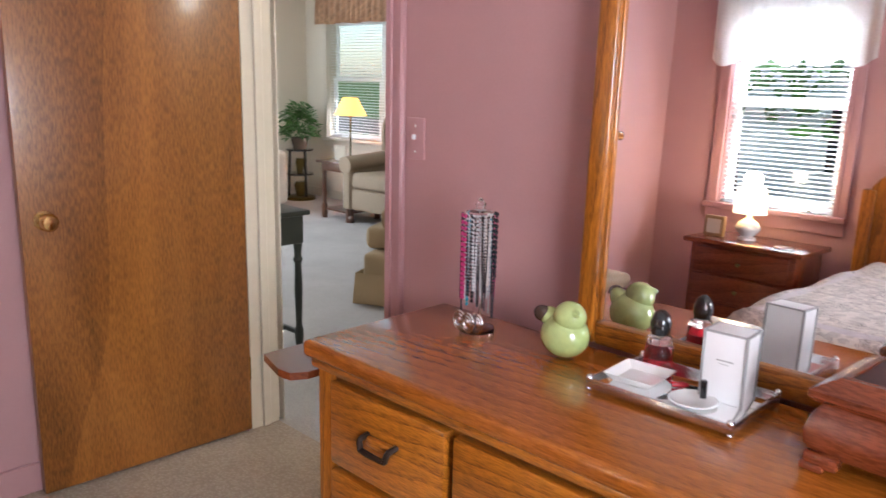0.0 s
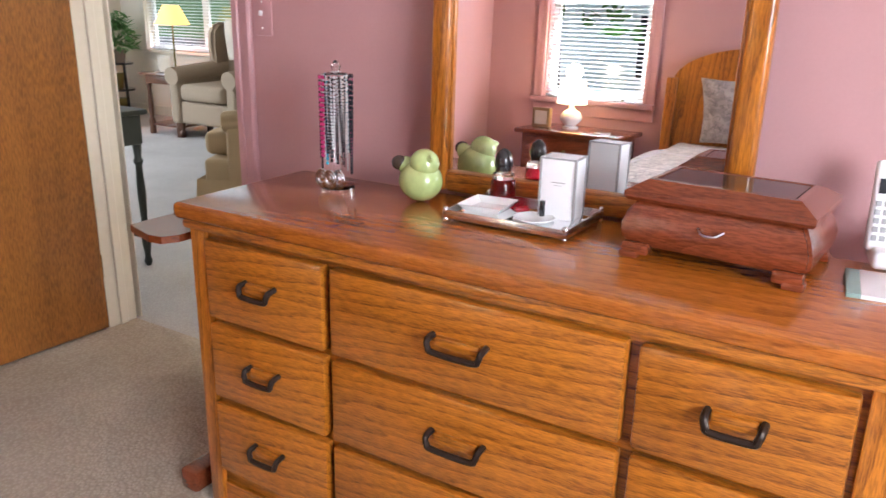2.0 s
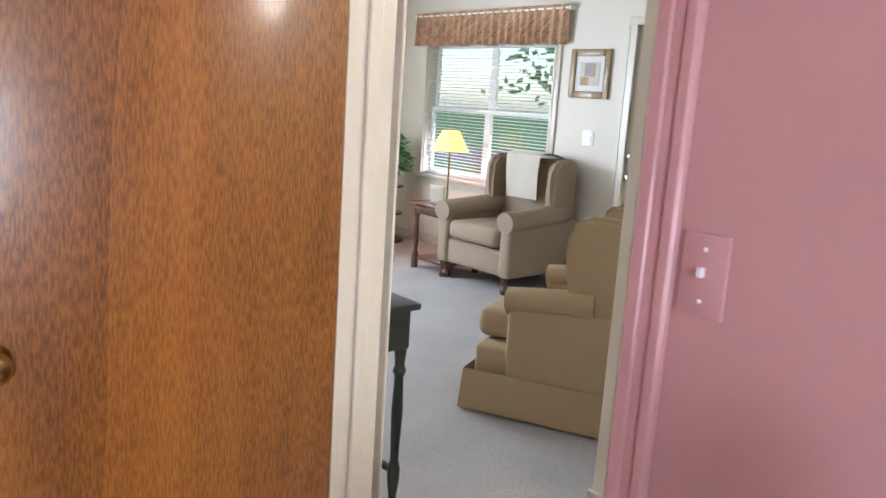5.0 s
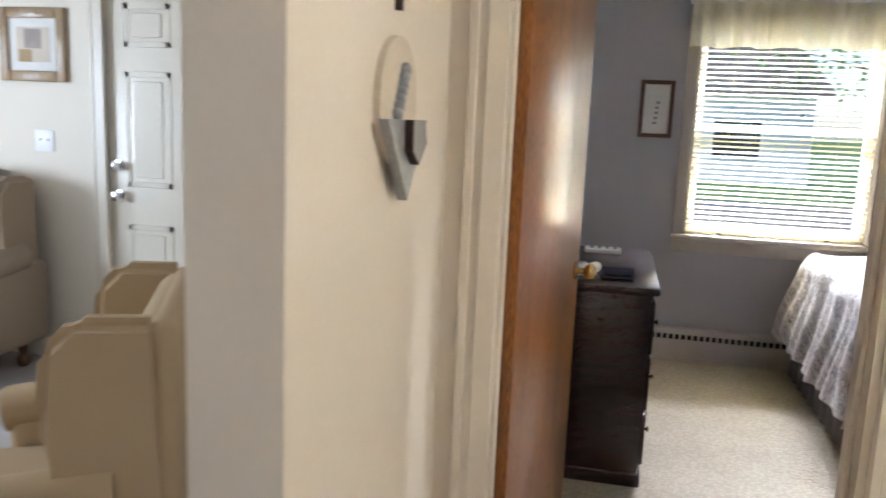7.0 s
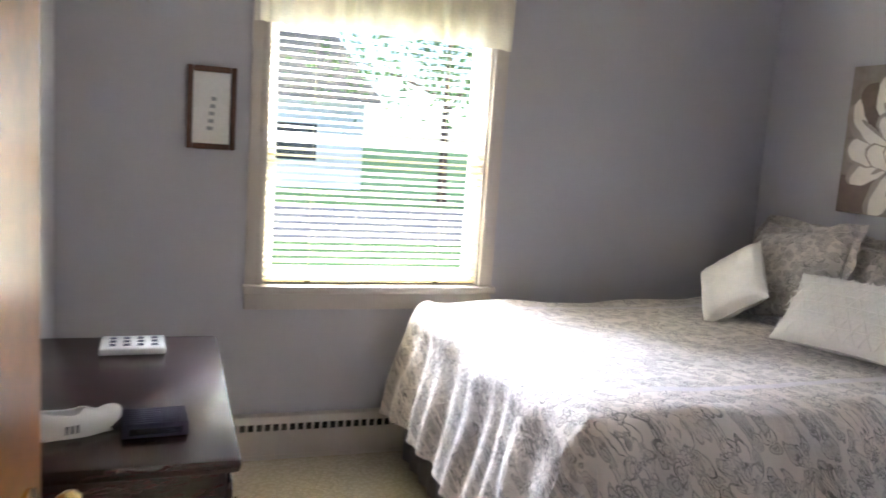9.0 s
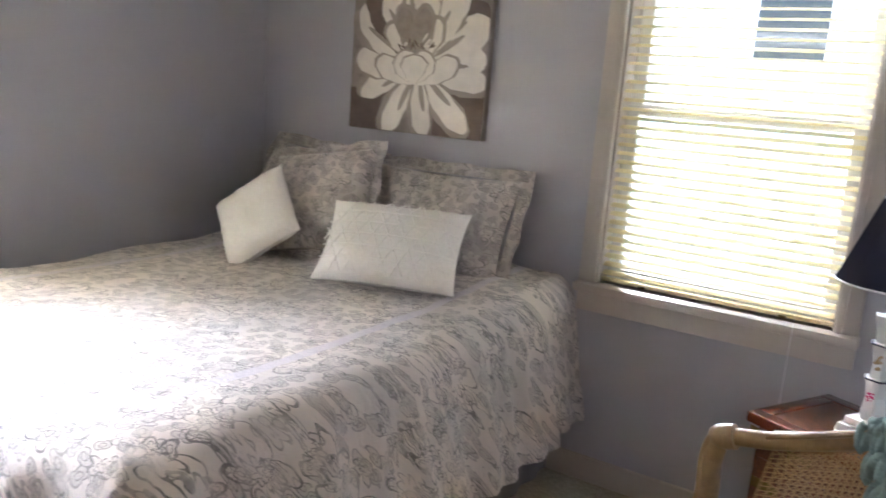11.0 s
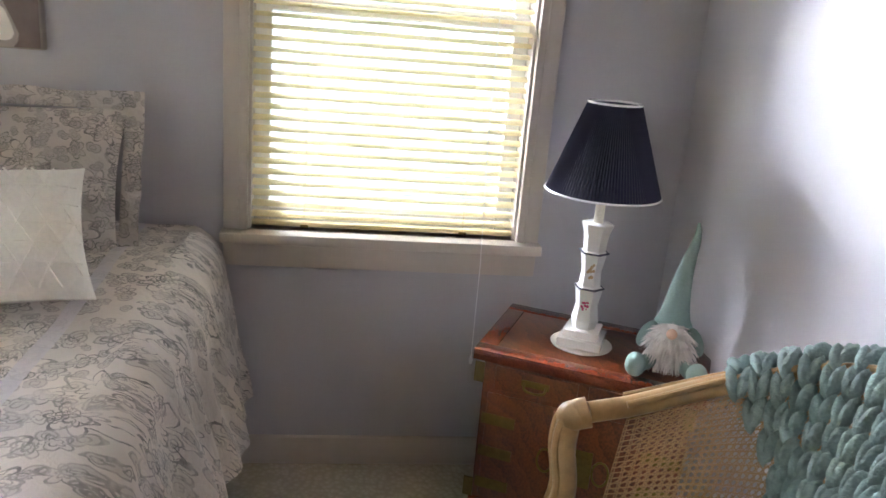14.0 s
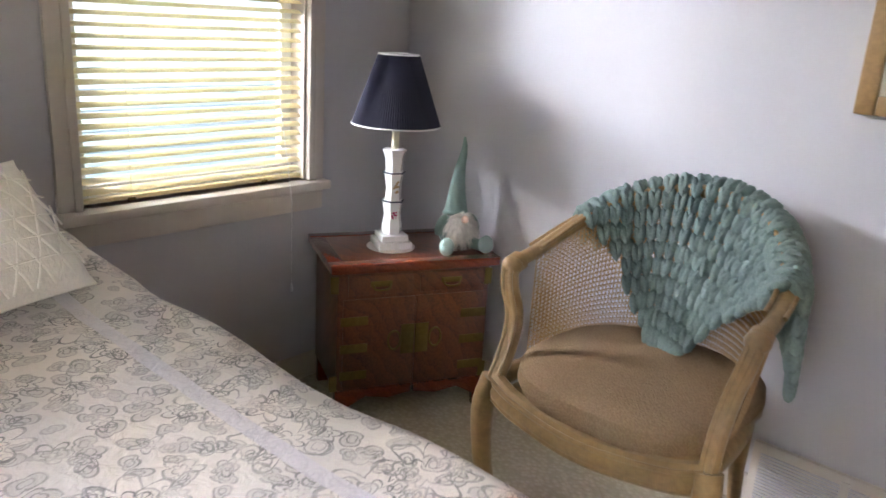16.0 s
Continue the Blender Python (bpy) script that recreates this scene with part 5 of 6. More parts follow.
ap = picture("framed_art", pose(3.93, 4.70, 1.70, 0, 0, -90), 0.40, 0.38, 0.055, GILT, 0.045, "gilt framed print on the living room wall", PALECLOTH)
boxed("motif", (-0.05, -0.0145, -0.02), (0.05, -0.0126, 0.08), PETAL_B, ap, 0)
boxed("motif", (-0.085, -0.0145, -0.09), (-0.01, -0.0126, -0.025), TANCLOTH, ap, 0)
bp = picture("framed_print", pose(5.14, 1.45, 1.512, 0, 0, -90), 0.195, 0.335, 0.024, WALNUT, 0.026, "small brown framed watercolour beside the window", MATBOARD)
for i in range(5):
    boxed("brush_mark", (-0.018 + 0.004 * i, -0.0145, -0.09 + i * 0.03), (0.006 + 0.003 * i, -0.0126, -0.075 + i * 0.03), PEWTER, bp, 0)
gp = picture("framed_picture", pose(2.10, 0.575, 1.50, 0, 0, 90), 0.62, 0.60, 0.05, GILT, 0.07, "gilt framed picture on the grey wall", PAPER)


def plant_stand():
    t = thing("plant_stand", "dark round plant stand in the corner", "plant stand", pose(3.60, 6.86, 0))
    part("base", lathe(B(), [(0.17, 0), (0.17, 0.03), (0.15, 0.04)], 24), OLDBRASS, t, smooth=True)
    for a in (0.4, 2.5, 4.6):
        part("leg", tube(B(), [(0.13 * math.cos(a), 0.13 * math.sin(a), 0.04), (0.11 * math.cos(a), 0.11 * math.sin(a), 0.55)], 0.014, 8), BLACKGLOSS, t, smooth=True)
    part("shelf", lathe(B(), [(0.15, 0.28), (0.15, 0.30)], 24), BLACKGLOSS, t)
    part("top", lathe(B(), [(0.15, 0.551), (0.15, 0.57)], 24), BLACKGLOSS, t)
    for z, r in ((0.04, 0.07), (0.301, 0.05)):
        part("pot", lathe(B(), [(r * 0.7, z), (r, z + 0.12), (r * 0.8, z + 0.16)], 16), OLDBRASS, t, "brass pot", True)
    p = thing("potted_plant", "bushy green fern in a brown pot", "plant", pose(3.60, 6.86, 0.57))
    part("pot", lathe(B(), [(0.07, 0), (0.095, 0.12), (0.09, 0.13)], 20), BARK, p, smooth=True)
    rnd = random.Random(7)
    bm = B()
    for _ in range(520):
        a, b = rnd.uniform(0, 6.283), rnd.uniform(-0.5, 1.3)
        r = rnd.uniform(0.10, 0.24)
        c = Vector((r * math.cos(a) * math.cos(b), r * math.sin(a) * math.cos(b), 0.24 + 0.24 * math.sin(b) * r / 0.2))
        d = Vector((math.cos(a), math.sin(a), rnd.uniform(-0.9, 0.6))).normalized() * 0.055
        s = d.cross(Vector((rnd.uniform(-1, 1), rnd.uniform(-1, 1), 1))).normalized() * 0.012
        q = [bm.verts.new(c - d), bm.verts.new(c + s), bm.verts.new(c + d), bm.verts.new(c - s)]
        bm.faces.new(q)
    part("leaves", bm, LEAF, p, "small bright green leaves")


plant_stand()
sofa = thing("sofa", "cream upholstered sofa in the living room", "sofa", pose(2.05, 6.72, 0))
part("seat", box(B(), (-0.95, -0.40, 0.08), (0.85, 0.30, 0.44), 0.06, 4), PALECLOTH, sofa, smooth=True)
part("backrest", box(B(), (-0.95, 0.18, 0.4), (0.85, 0.42, 0.86), 0.08, 4), PALECLOTH, sofa, smooth=True)
for x in (-1.0, 0.85):
    part("arm", box(B(), (x, -0.42, 0.06), (x + 0.18, 0.42, 0.62), 0.07, 4), PALECLOTH, sofa, smooth=True)
for x in (-0.9, 0.9):
    for y in (-0.35, 0.35):
        boxed("foot", (x - 0.03, y - 0.03, 0), (x + 0.03, y + 0.03, 0.08), WALNUT, sofa)


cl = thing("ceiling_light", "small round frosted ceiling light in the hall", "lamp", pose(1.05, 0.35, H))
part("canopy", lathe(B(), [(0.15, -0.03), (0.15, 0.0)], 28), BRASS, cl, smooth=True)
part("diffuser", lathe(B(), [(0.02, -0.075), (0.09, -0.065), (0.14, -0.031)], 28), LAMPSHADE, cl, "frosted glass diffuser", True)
# the grey bedroom
BX, BY0, BY1, BTOP = 4.25, -1.33, 0.60, 0.74


def guest_bed():
    t = thing("bed", "queen bed with a grey and cream paisley coverlet", "bed", pose(BX, 0, 0))
    bm = B()
    bed_cover(bm, 0.80, BY0, BY1, BTOP, 0.46, 2, 0.05)
    for v in bm.verts:
        v.co.x = min(v.co.x, 0.80 + 0.03 * noise.noise(Vector((v.co.y * 6, v.co.z * 4, 1))))
    part("coverlet", bm, PAISLEY, t, "grey and cream paisley cotton coverlet", True)
    bm = B()

    def fn(u, v):
        p = u * 3
        k, q = int(min(p, 2.999)), p - int(min(p, 2.999))
        c = [(-0.745, BY0), (-0.745, BY1 - 0.02), (0.745, BY1 - 0.02), (0.745, BY0)]
        x, y = c[k][0] + (c[k + 1][0] - c[k][0]) * q, c[k][1] + (c[k + 1][1] - c[k][1]) * q
        o = 0.008 * math.sin(u * 230)
        return Vector((x + (o if k != 1 else 0), y + (o if k == 1 else 0), 0.01 + 0.33 * v))
    sheet(bm, fn, 240, 3)
    part("bed_skirt", bm, SKIRT, t, "dark grey gathered bed skirt", True)
    boxed("mattress", (-0.72, BY0, 0.34), (0.72, BY1 - 0.05, BTOP - 0.03), WHITECLOTH, t, 0.05, seg=3)
    boxed("box_spring", (-0.72, BY0, 0.10), (0.72, BY1 - 0.05, 0.339), WHITECLOTH, t, 0.01)
    for x in (-0.68, 0.68):
        for y in (BY0 + 0.06, BY1 - 0.12):
            boxed("leg", (x - 0.03, y - 0.03, 0), (x + 0.03, y + 0.03, 0.099), WALNUT, t, 0)


guest_bed()
pillow("sham_pillow", pose(4.02, -1.17, 0.92, 25, 0, 4), 0.66, 0.44, 0.20, SHAMCLOTH, "paisley sham pillow with a wide flange", 0.05, 1)
pillow("sham_pillow", pose(4.67, -1.18, 0.94, 25, -3, -4), 0.62, 0.44, 0.20, SHAMCLOTH, "paisley sham pillow with a wide flange", 0.05, 2)
pillow("sham_pillow", pose(4.44, -0.98, 0.97, 33, 10, 12), 0.46, 0.44, 0.16, SHAMCLOTH, "square paisley pillow with a frilled edge", 0.04, 3)
pillow("white_pillow", pose(4.55, -0.76, 0.905, 38, 36, 24), 0.33, 0.33, 0.13, WHITECLOTH, "small square white cotton pillow", 0.0, 4)


def lumbar():
    m = pose(3.90, -0.75, 0.905, 42, 0, 20) @ Matrix.Diagonal((0.86, 1, 1, 1))
    t = part("lumbar_pillow", pillow_mesh(0.57, 0.32, 0.14, 0, 5, 0.004), WHITECLOTH, smooth=True)
    t.matrix_basis = m
    tagged(t, "white rectangular pillow with a raised diamond pattern", "pillow")
    bm = B()

    def face(x, z):
        a, b = x / 0.285, z / 0.16
        k = max(0.0, (1 - abs(a) ** 3.2) * (1 - abs(b) ** 3.2)) ** 0.55
        return Vector((x, 0.07 * k + 0.0035, z))
    for s in (-1, 1):
        for i in range(-8, 9):
            pts = []
            for q in range(13):
                z = -0.14 + 0.28 * q / 12
                x = i * 0.062 + s * z * 0.62
                if abs(x) < 0.265:
                    pts.append(face(x, z))
            if len(pts) > 3:
                tube(bm, pts, 0.0028, 5)
    for z in (-0.09, -0.045, 0.0, 0.045, 0.09):
        tube(bm, [face(-0.26 + 0.52 * q / 20, z) for q in range(21)], 0.0022, 5)
    part("raised_pattern", bm, WHITECLOTH, t, "raised white diamond stitching", True)


lumbar()


def flower_canvas():
    t = thing("canvas_painting", "unframed canvas of a large ivory and taupe flower", "painting", pose(4.255, -1.36, 1.578, 0, 0, 180))
    w, h = 0.67, 0.66
    boxed("canvas", (-w / 2, -0.035, -h / 2), (w / 2, 0.0, h / 2), TAUPEPAINT, t, 0.003)
    rnd = random.Random(12)
    depth = -0.0366

    def petal(cx, cz, angle, ln, wd, mt, bend=0.0):
        """A painted petal from (cx, cz) outwards, pointed and bent, cut off at the canvas edge."""
        nonlocal depth
        bm = B()
        vs = []
        a = math.radians(angle)
        for k in range(28):
            q = 2 * math.pi * k / 28
            u = 0.5 + 0.5 * math.cos(q)
            side = wd * math.sin(q) * (0.30 + 0.85 * u - 0.25 * u ** 4) * (1 + 0.08 * math.sin(k * 1.9 + angle))
            side += bend * u * u
            x, z = cx + ln * u * math.cos(a) - side * math.sin(a), cz + ln * u * math.sin(a) + side * math.cos(a)
            vs.append(bm.verts.new((min(max(x, -w / 2 + 0.003), w / 2 - 0.003), depth, min(max(z, -h / 2 + 0.003), h / 2 - 0.003))))
        bm.faces.new(vs)
        depth -= 0.00018
        return part("painted_petal", bm, mt, t)

    for x0, x1 in ((-w / 2 + 0.004, -0.12), (0.10, w / 2 - 0.004)):
        boxed("painted_ground", (x0, -0.0364, -h / 2 + 0.004), (x1, -0.0354, -h / 2 + 0.17), PETAL_C, t, 0, "dark umber painted ground")
    # hanging petals, the wide outer ring, then the upright cup
    for angle, ln, wd in ((-165, 0.34, 0.07), (-15, 0.36, 0.07), (-128, 0.34, 0.075), (-52, 0.36, 0.075), (-90, 0.30, 0.07)):
        petal(0.02, -0.06, angle, ln, wd * 1.12, PETAL_B, 0.03)
        petal(0.02, -0.065, angle + 2, ln * 0.94, wd * 0.85, PETAL_A, 0.03)
        petal(0.02, -0.06, angle + 5, ln * 0.6, wd * 0.22, PETAL_B, 0.02)
    for angle, ln, wd in ((172, 0.33, 0.085), (8, 0.34, 0.085), (146, 0.40, 0.10), (34, 0.40, 0.10), (118, 0.40, 0.10), (62, 0.40, 0.10), (90, 0.36, 0.11)):
        petal(0.01, -0.07, angle + rnd.uniform(-5, 5), ln, wd * 1.12, PETAL_C if angle in (118, 34) else PETAL_B, rnd.uniform(-0.05, 0.05))
        petal(0.01, -0.07, angle, ln * 0.96, wd, PETAL_A, rnd.uniform(-0.03, 0.03))
        for k in (-9, 7):
            petal(0.01, -0.05, angle + k, ln * rnd.uniform(0.6, 0.8), wd * 0.16, PETAL_B, rnd.uniform(-0.02, 0.02))
    for angle, ln in ((128, 0.22), (52, 0.22), (105, 0.25), (75, 0.24)):
        petal(0.0, -0.05, angle, ln, 0.075, PETAL_B, 0.02)
        petal(0.0, -0.05, angle, ln * 0.92, 0.06, TAUPEPAINT if angle in (105, 75) else PETAL_A, 0.02)
    for k in range(16):
        petal(rnd.uniform(-0.07, 0.07), rnd.uniform(-0.01, 0.04), rnd.uniform(20, 160), rnd.uniform(0.02, 0.05), 0.006, rnd.choice((PETAL_C, PETAL_A, PETAL_C)), 0.0)
    for angle, ln, wd in ((155, 0.22, 0.06), (25, 0.24, 0.06), (120, 0.15, 0.07), (60, 0.15, 0.07), (90, 0.12, 0.08)):
        petal(0.0, -0.13, angle, ln, wd * 1.1, PETAL_B, 0.0)
        petal(0.0, -0.13, angle, ln * 0.94, wd, PETAL_A, 0.0)


flower_canvas()


def guest_dresser():
    t = thing("dresser", "dark mahogany dresser behind the open door", "dresser", pose(3.72, 1.73, 0))
    boxed("body", (-0.46, -0.245, 0.05), (0.45, 0.24, 0.775), MAHOG, t, 0.004)
    boxed("plinth", (-0.465, -0.255, 0.0), (0.455, 0.24, 0.06), MAHOG, t, 0.008)
    boxed("top", (-0.475, -0.272, 0.776), (0.467, 0.245, 0.807), MAHOG, t, 0.011, "polished mahogany top with a pale edge")
    for i in range(3):
        for x0, x1 in ((-0.44, -0.01), (0.0, 0.43)):
            d = boxed("drawer", (x0, -0.26, 0.09 + i * 0.225), (x1, -0.2455, 0.295 + i * 0.225), MAHOG, t, 0.004)
            for q in (0.3, 0.7):
                part("knob", lathe(B(), [(0.006, 0), (0.006, 0.01), (0.013, 0.018), (0.002, 0.024)], 12, m=pose(x0 + (x1 - x0) * q, -0.26, 0.19 + i * 0.225, 90, 0, 0)), BRASS, d, smooth=True)


guest_dresser()
DT = 0.807
tr = thing("patterned_tray", "blue and white patterned rectangular ceramic tray", "tray", pose(4.05, 1.69, DT, 0, 0, 92))
boxed("dish", (-0.085, -0.07, 0), (0.085, 0.07, 0.02), PORCELAIN, tr, 0.006, seg=3)
for i in range(4):
    for j in range(3):
        boxed("blue_motif", (-0.065 + i * 0.036, -0.05 + j * 0.036, 0.0198), (-0.048 + i * 0.036, -0.03 + j * 0.036, 0.0212), NAVY, tr, 0, "dark blue painted motif")
sh = tagged(new("ceramic_shoe"), "white ceramic shoe shaped dish", "figurine")
sh.matrix_basis = pose(3.43, 1.765, DT, 0, 0, -68)
bm = B()


def shoe_fn(u, v):
    """A slipper: local x from heel to toe; v from the sole up the side and over the front."""
    a = 2 * math.pi * u
    c, s = math.cos(a), math.sin(a)
    x = 0.085 * c
    wide = (0.030 + 0.006 * c) * (1 - 0.25 * max(0, c) ** 4)
    front = max(0.0, c + 0.1) / 1.1
    close = 1 - v * v * (0.25 + 0.72 * min(1, front * 2.2))
    top = 0.040 + 0.018 * max(0, -c) + 0.012 * math.exp(-((c - 0.25) / 0.3) ** 2)
    rise = 0.014 * max(0, c) ** 2 * (1 - v) + 0.022 * max(0, c - 0.55)
    return Vector((x * (1 + 0.05 * math.sin(v * 3)) - 0.035 * v * v * front, s * wide * close * (1 + 0.12 * math.sin(v * 3)), rise + top * math.sin(v * 1.5)))


sheet(bm, shoe_fn, 40, 10)
bmesh.ops.remove_doubles(bm, verts=bm.verts, dist=0.0003)
bmesh.ops.solidify(bm, geom=bm.faces[:], thickness=0.0035)
part("body", bm, PORCELAIN, sh, smooth=True)
boxed("sole", (-0.07, -0.024, 0.0), (0.06, 0.024, 0.005), PORCELAIN, sh, 0.002)
for x in (-0.03, -0.02, -0.01):
    for s in (-1, 1):
        boxed("blue_stripe", (x - 0.002, min(s * 0.031, s * 0.0345), 0.012), (x + 0.002, max(s * 0.031, s * 0.0345), 0.028), NAVY, sh, 0, "dark painted stripe")
gd = thing("glass_dish", "dark ribbed square glass dish", "dish", pose(3.42, 1.62, DT, 0, 0, 4) @ Matrix.Diagonal((0.9, 1.2, 1.1, 1)))
boxed("bowl", (-0.05, -0.05, 0), (0.05, 0.05, 0.028), BLACKGLOSS, gd, 0.008, seg=3)
for i in range(8):
    boxed("rib", (-0.05 + i * 0.0135, -0.0525, 0.002), (-0.043 + i * 0.0135, 0.0525, 0.03), NAVY, gd, 0.002)
dk = thing("desk_stand", "small dark metal stand on the dresser", "ornament", pose(3.60, 1.93, DT))
boxed("base", (-0.05, -0.02, 0), (0.05, 0.02, 0.01), DARKIRON, dk, 0.003)
part("arm", tube(B(), [(0.0, 0, 0.01), (0.0, -0.02, 0.05), (0.05, -0.05, 0.06)], 0.006, 8), DARKIRON, dk, smooth=True)


def heat_vent():
    t = thing("baseboard_heater", "cream baseboard heater grille under the window", "heater", pose(5.14, 0.9, 0, 0, 0, 0))
    boxed("cover", (-0.055, -1.9, 0.02), (-0.001, 1.10, 0.20), TAUPE, t, 0.008)
    boxed("foot", (-0.05, -1.9, 0.0), (-0.001, 1.10, 0.02), TAUPE, t, 0)
    # no hollow here: a black strip paints the slot's inner shade
    boxed("slot_shade", (-0.058, -1.2, 0.135), (-0.054, 1.07, 0.165), BLACKGLOSS, t, 0, "black strip for the shade inside the slot")
    first = boxed("fin", (-0.061, -0.002, 0.130), (-0.0552, 0.010, 0.170), TAUPE, t, 0)
    first.location = (0, 1.05, 0)
    for i in range(1, 60):
        shared("fin", first.data, t, Matrix.Translation((0, 1.05 - i * 0.036, 0)))


heat_vent()


def return_grille():
    t = thing("air_return_grille", "large painted air return grille low on the wall", "vent", pose(2.10, 0.55, 0))
    boxed("frame", (0, -0.36, 0.0), (0.022, 0.36, 0.22), TAUPE, t, 0.004)
    for i in range(16):
        boxed("louver", (0.0215, -0.335, 0.028 + i * 0.0105), (0.027, 0.335, 0.0335 + i * 0.0105), GREY, t, 0.001)
    for y in (-0.1, 0.12):
        boxed("mullion", (0.0215, y - 0.012, 0.02), (0.030, y + 0.012, 0.205), TAUPE, t, 0.002)


return_grille()

NSM = pose(2.40, -1.045, 0, 0, 0, 153)


def korean_chest():
    """Front faces local -y."""
    t = thing("nightstand", "small elm nightstand chest with tarnished brass fittings", "nightstand", NSM)
    w, d, top = 0.29, 0.185, 0.575
    boxed("body", (-w + 0.015, -d + 0.015, 0.10), (w - 0.015, d - 0.015, top - 0.032), ELM, t, 0.003)
    boxed("top_frame", (-w - 0.012, -d - 0.012, top - 0.031), (w + 0.012, d + 0.012, top - 0.004), CHERRY, t, 0.004)
    boxed("top_panel", (-w + 0.04, -d + 0.04, top - 0.0045), (w - 0.04, d - 0.04, top - 0.001), ELM, t, 0.001)
    for a, b in (((-w - 0.012, -d - 0.012, top - 0.0039), (w + 0.012, -d + 0.038, top)), ((-w - 0.012, d - 0.038, top - 0.0039), (w + 0.012, d + 0.012, top)), ((-w - 0.012, -d + 0.038, top - 0.0039), (-w + 0.038, d - 0.038, top)), ((w - 0.038, -d + 0.038, top - 0.0039), (w + 0.012, d - 0.038, top))):
        boxed("top_border", a, b, CHERRY, t, 0.0015)
    y = -d + 0.015
    for s in (-1, 1):
        dr = boxed("drawer", (s * 0.127 - 0.113, y - 0.008, top - 0.115), (s * 0.127 + 0.113, y - 0.001, top - 0.045), ELM, t, 0.003)
        part("pull", tube(B(), spline([(s * 0.127 - 0.03, y - 0.01, top - 0.074), (s * 0.127 - 0.026, y - 0.02, top - 0.09), (s * 0.127, y - 0.022, top - 0.095), (s * 0.127 + 0.026, y - 0.02, top - 0.09), (s * 0.127 + 0.03, y - 0.01, top - 0.074)], 4), 0.0035, 6), OLDBRASS, dr, "tarnished brass drop pull", True)
        boxed("pull_plate", (s * 0.127 - 0.038, y - 0.0115, top - 0.085), (s * 0.127 + 0.038, y - 0.0085, top - 0.066), OLDBRASS, dr, 0.001)
        dl, dh = (-w + 0.035, -0.003) if s < 0 else (0.003, w - 0.035)
        do = boxed("door", (dl, y - 0.009, 0.125), (dh, y - 0.001, top - 0.128), ELM, t, 0.003)
        part("ring_pull", tube(B(), [(s * 0.075 + 0.022 * math.cos(q), y - 0.014, 0.29 + 0.035 * math.sin(q)) for q in [i * math.pi / 8 for i in range(17)]], 0.0035, 6), OLDBRASS, do, "brass ring pull", True)
        for z in (0.17, 0.27, 0.37):
            x0, x1 = (dl - 0.01, dl + 0.085) if s < 0 else (dh - 0.085, dh + 0.01)
            boxed("strap_hinge", (x0, y - 0.0125, z - 0.016), (x1, y - 0.0095, z + 0.016), OLDBRASS, do, 0.001)
        boxed("lock_plate", (min(0.002 * s, 0.05 * s), y - 0.0125, 0.235), (max(0.002 * s, 0.05 * s), y - 0.0095, 0.345), OLDBRASS, do, 0.001)
        for z in (0.14, top - 0.075):
            boxed("corner_mount", (s * (w - 0.012) - 0.022, y - 0.0045, z - 0.03), (s * (w - 0.012) + 0.006, y - 0.0005, z + 0.03), OLDBRASS, t, 0.001)
        bm = B()
        prism(bm, [(s * (w - 0.01), 0.0), (s * (w - 0.05), 0.0), (s * (w - 0.055), 0.05), (s * (w - 0.12), 0.085), (s * (w - 0.2), 0.07), (s * 0.005, 0.085), (s * 0.005, 0.112), (s * (w - 0.01), 0.112)], y - 0.012, y + 0.008)
        part("scalloped_foot", bm, CHERRY, t)
        boxed("rear_foot", (s * (w - 0.04) - 0.02, d - 0.05, 0), (s * (w - 0.04) + 0.02, d - 0.015, 0.10), CHERRY, t, 0.003)


korean_chest()


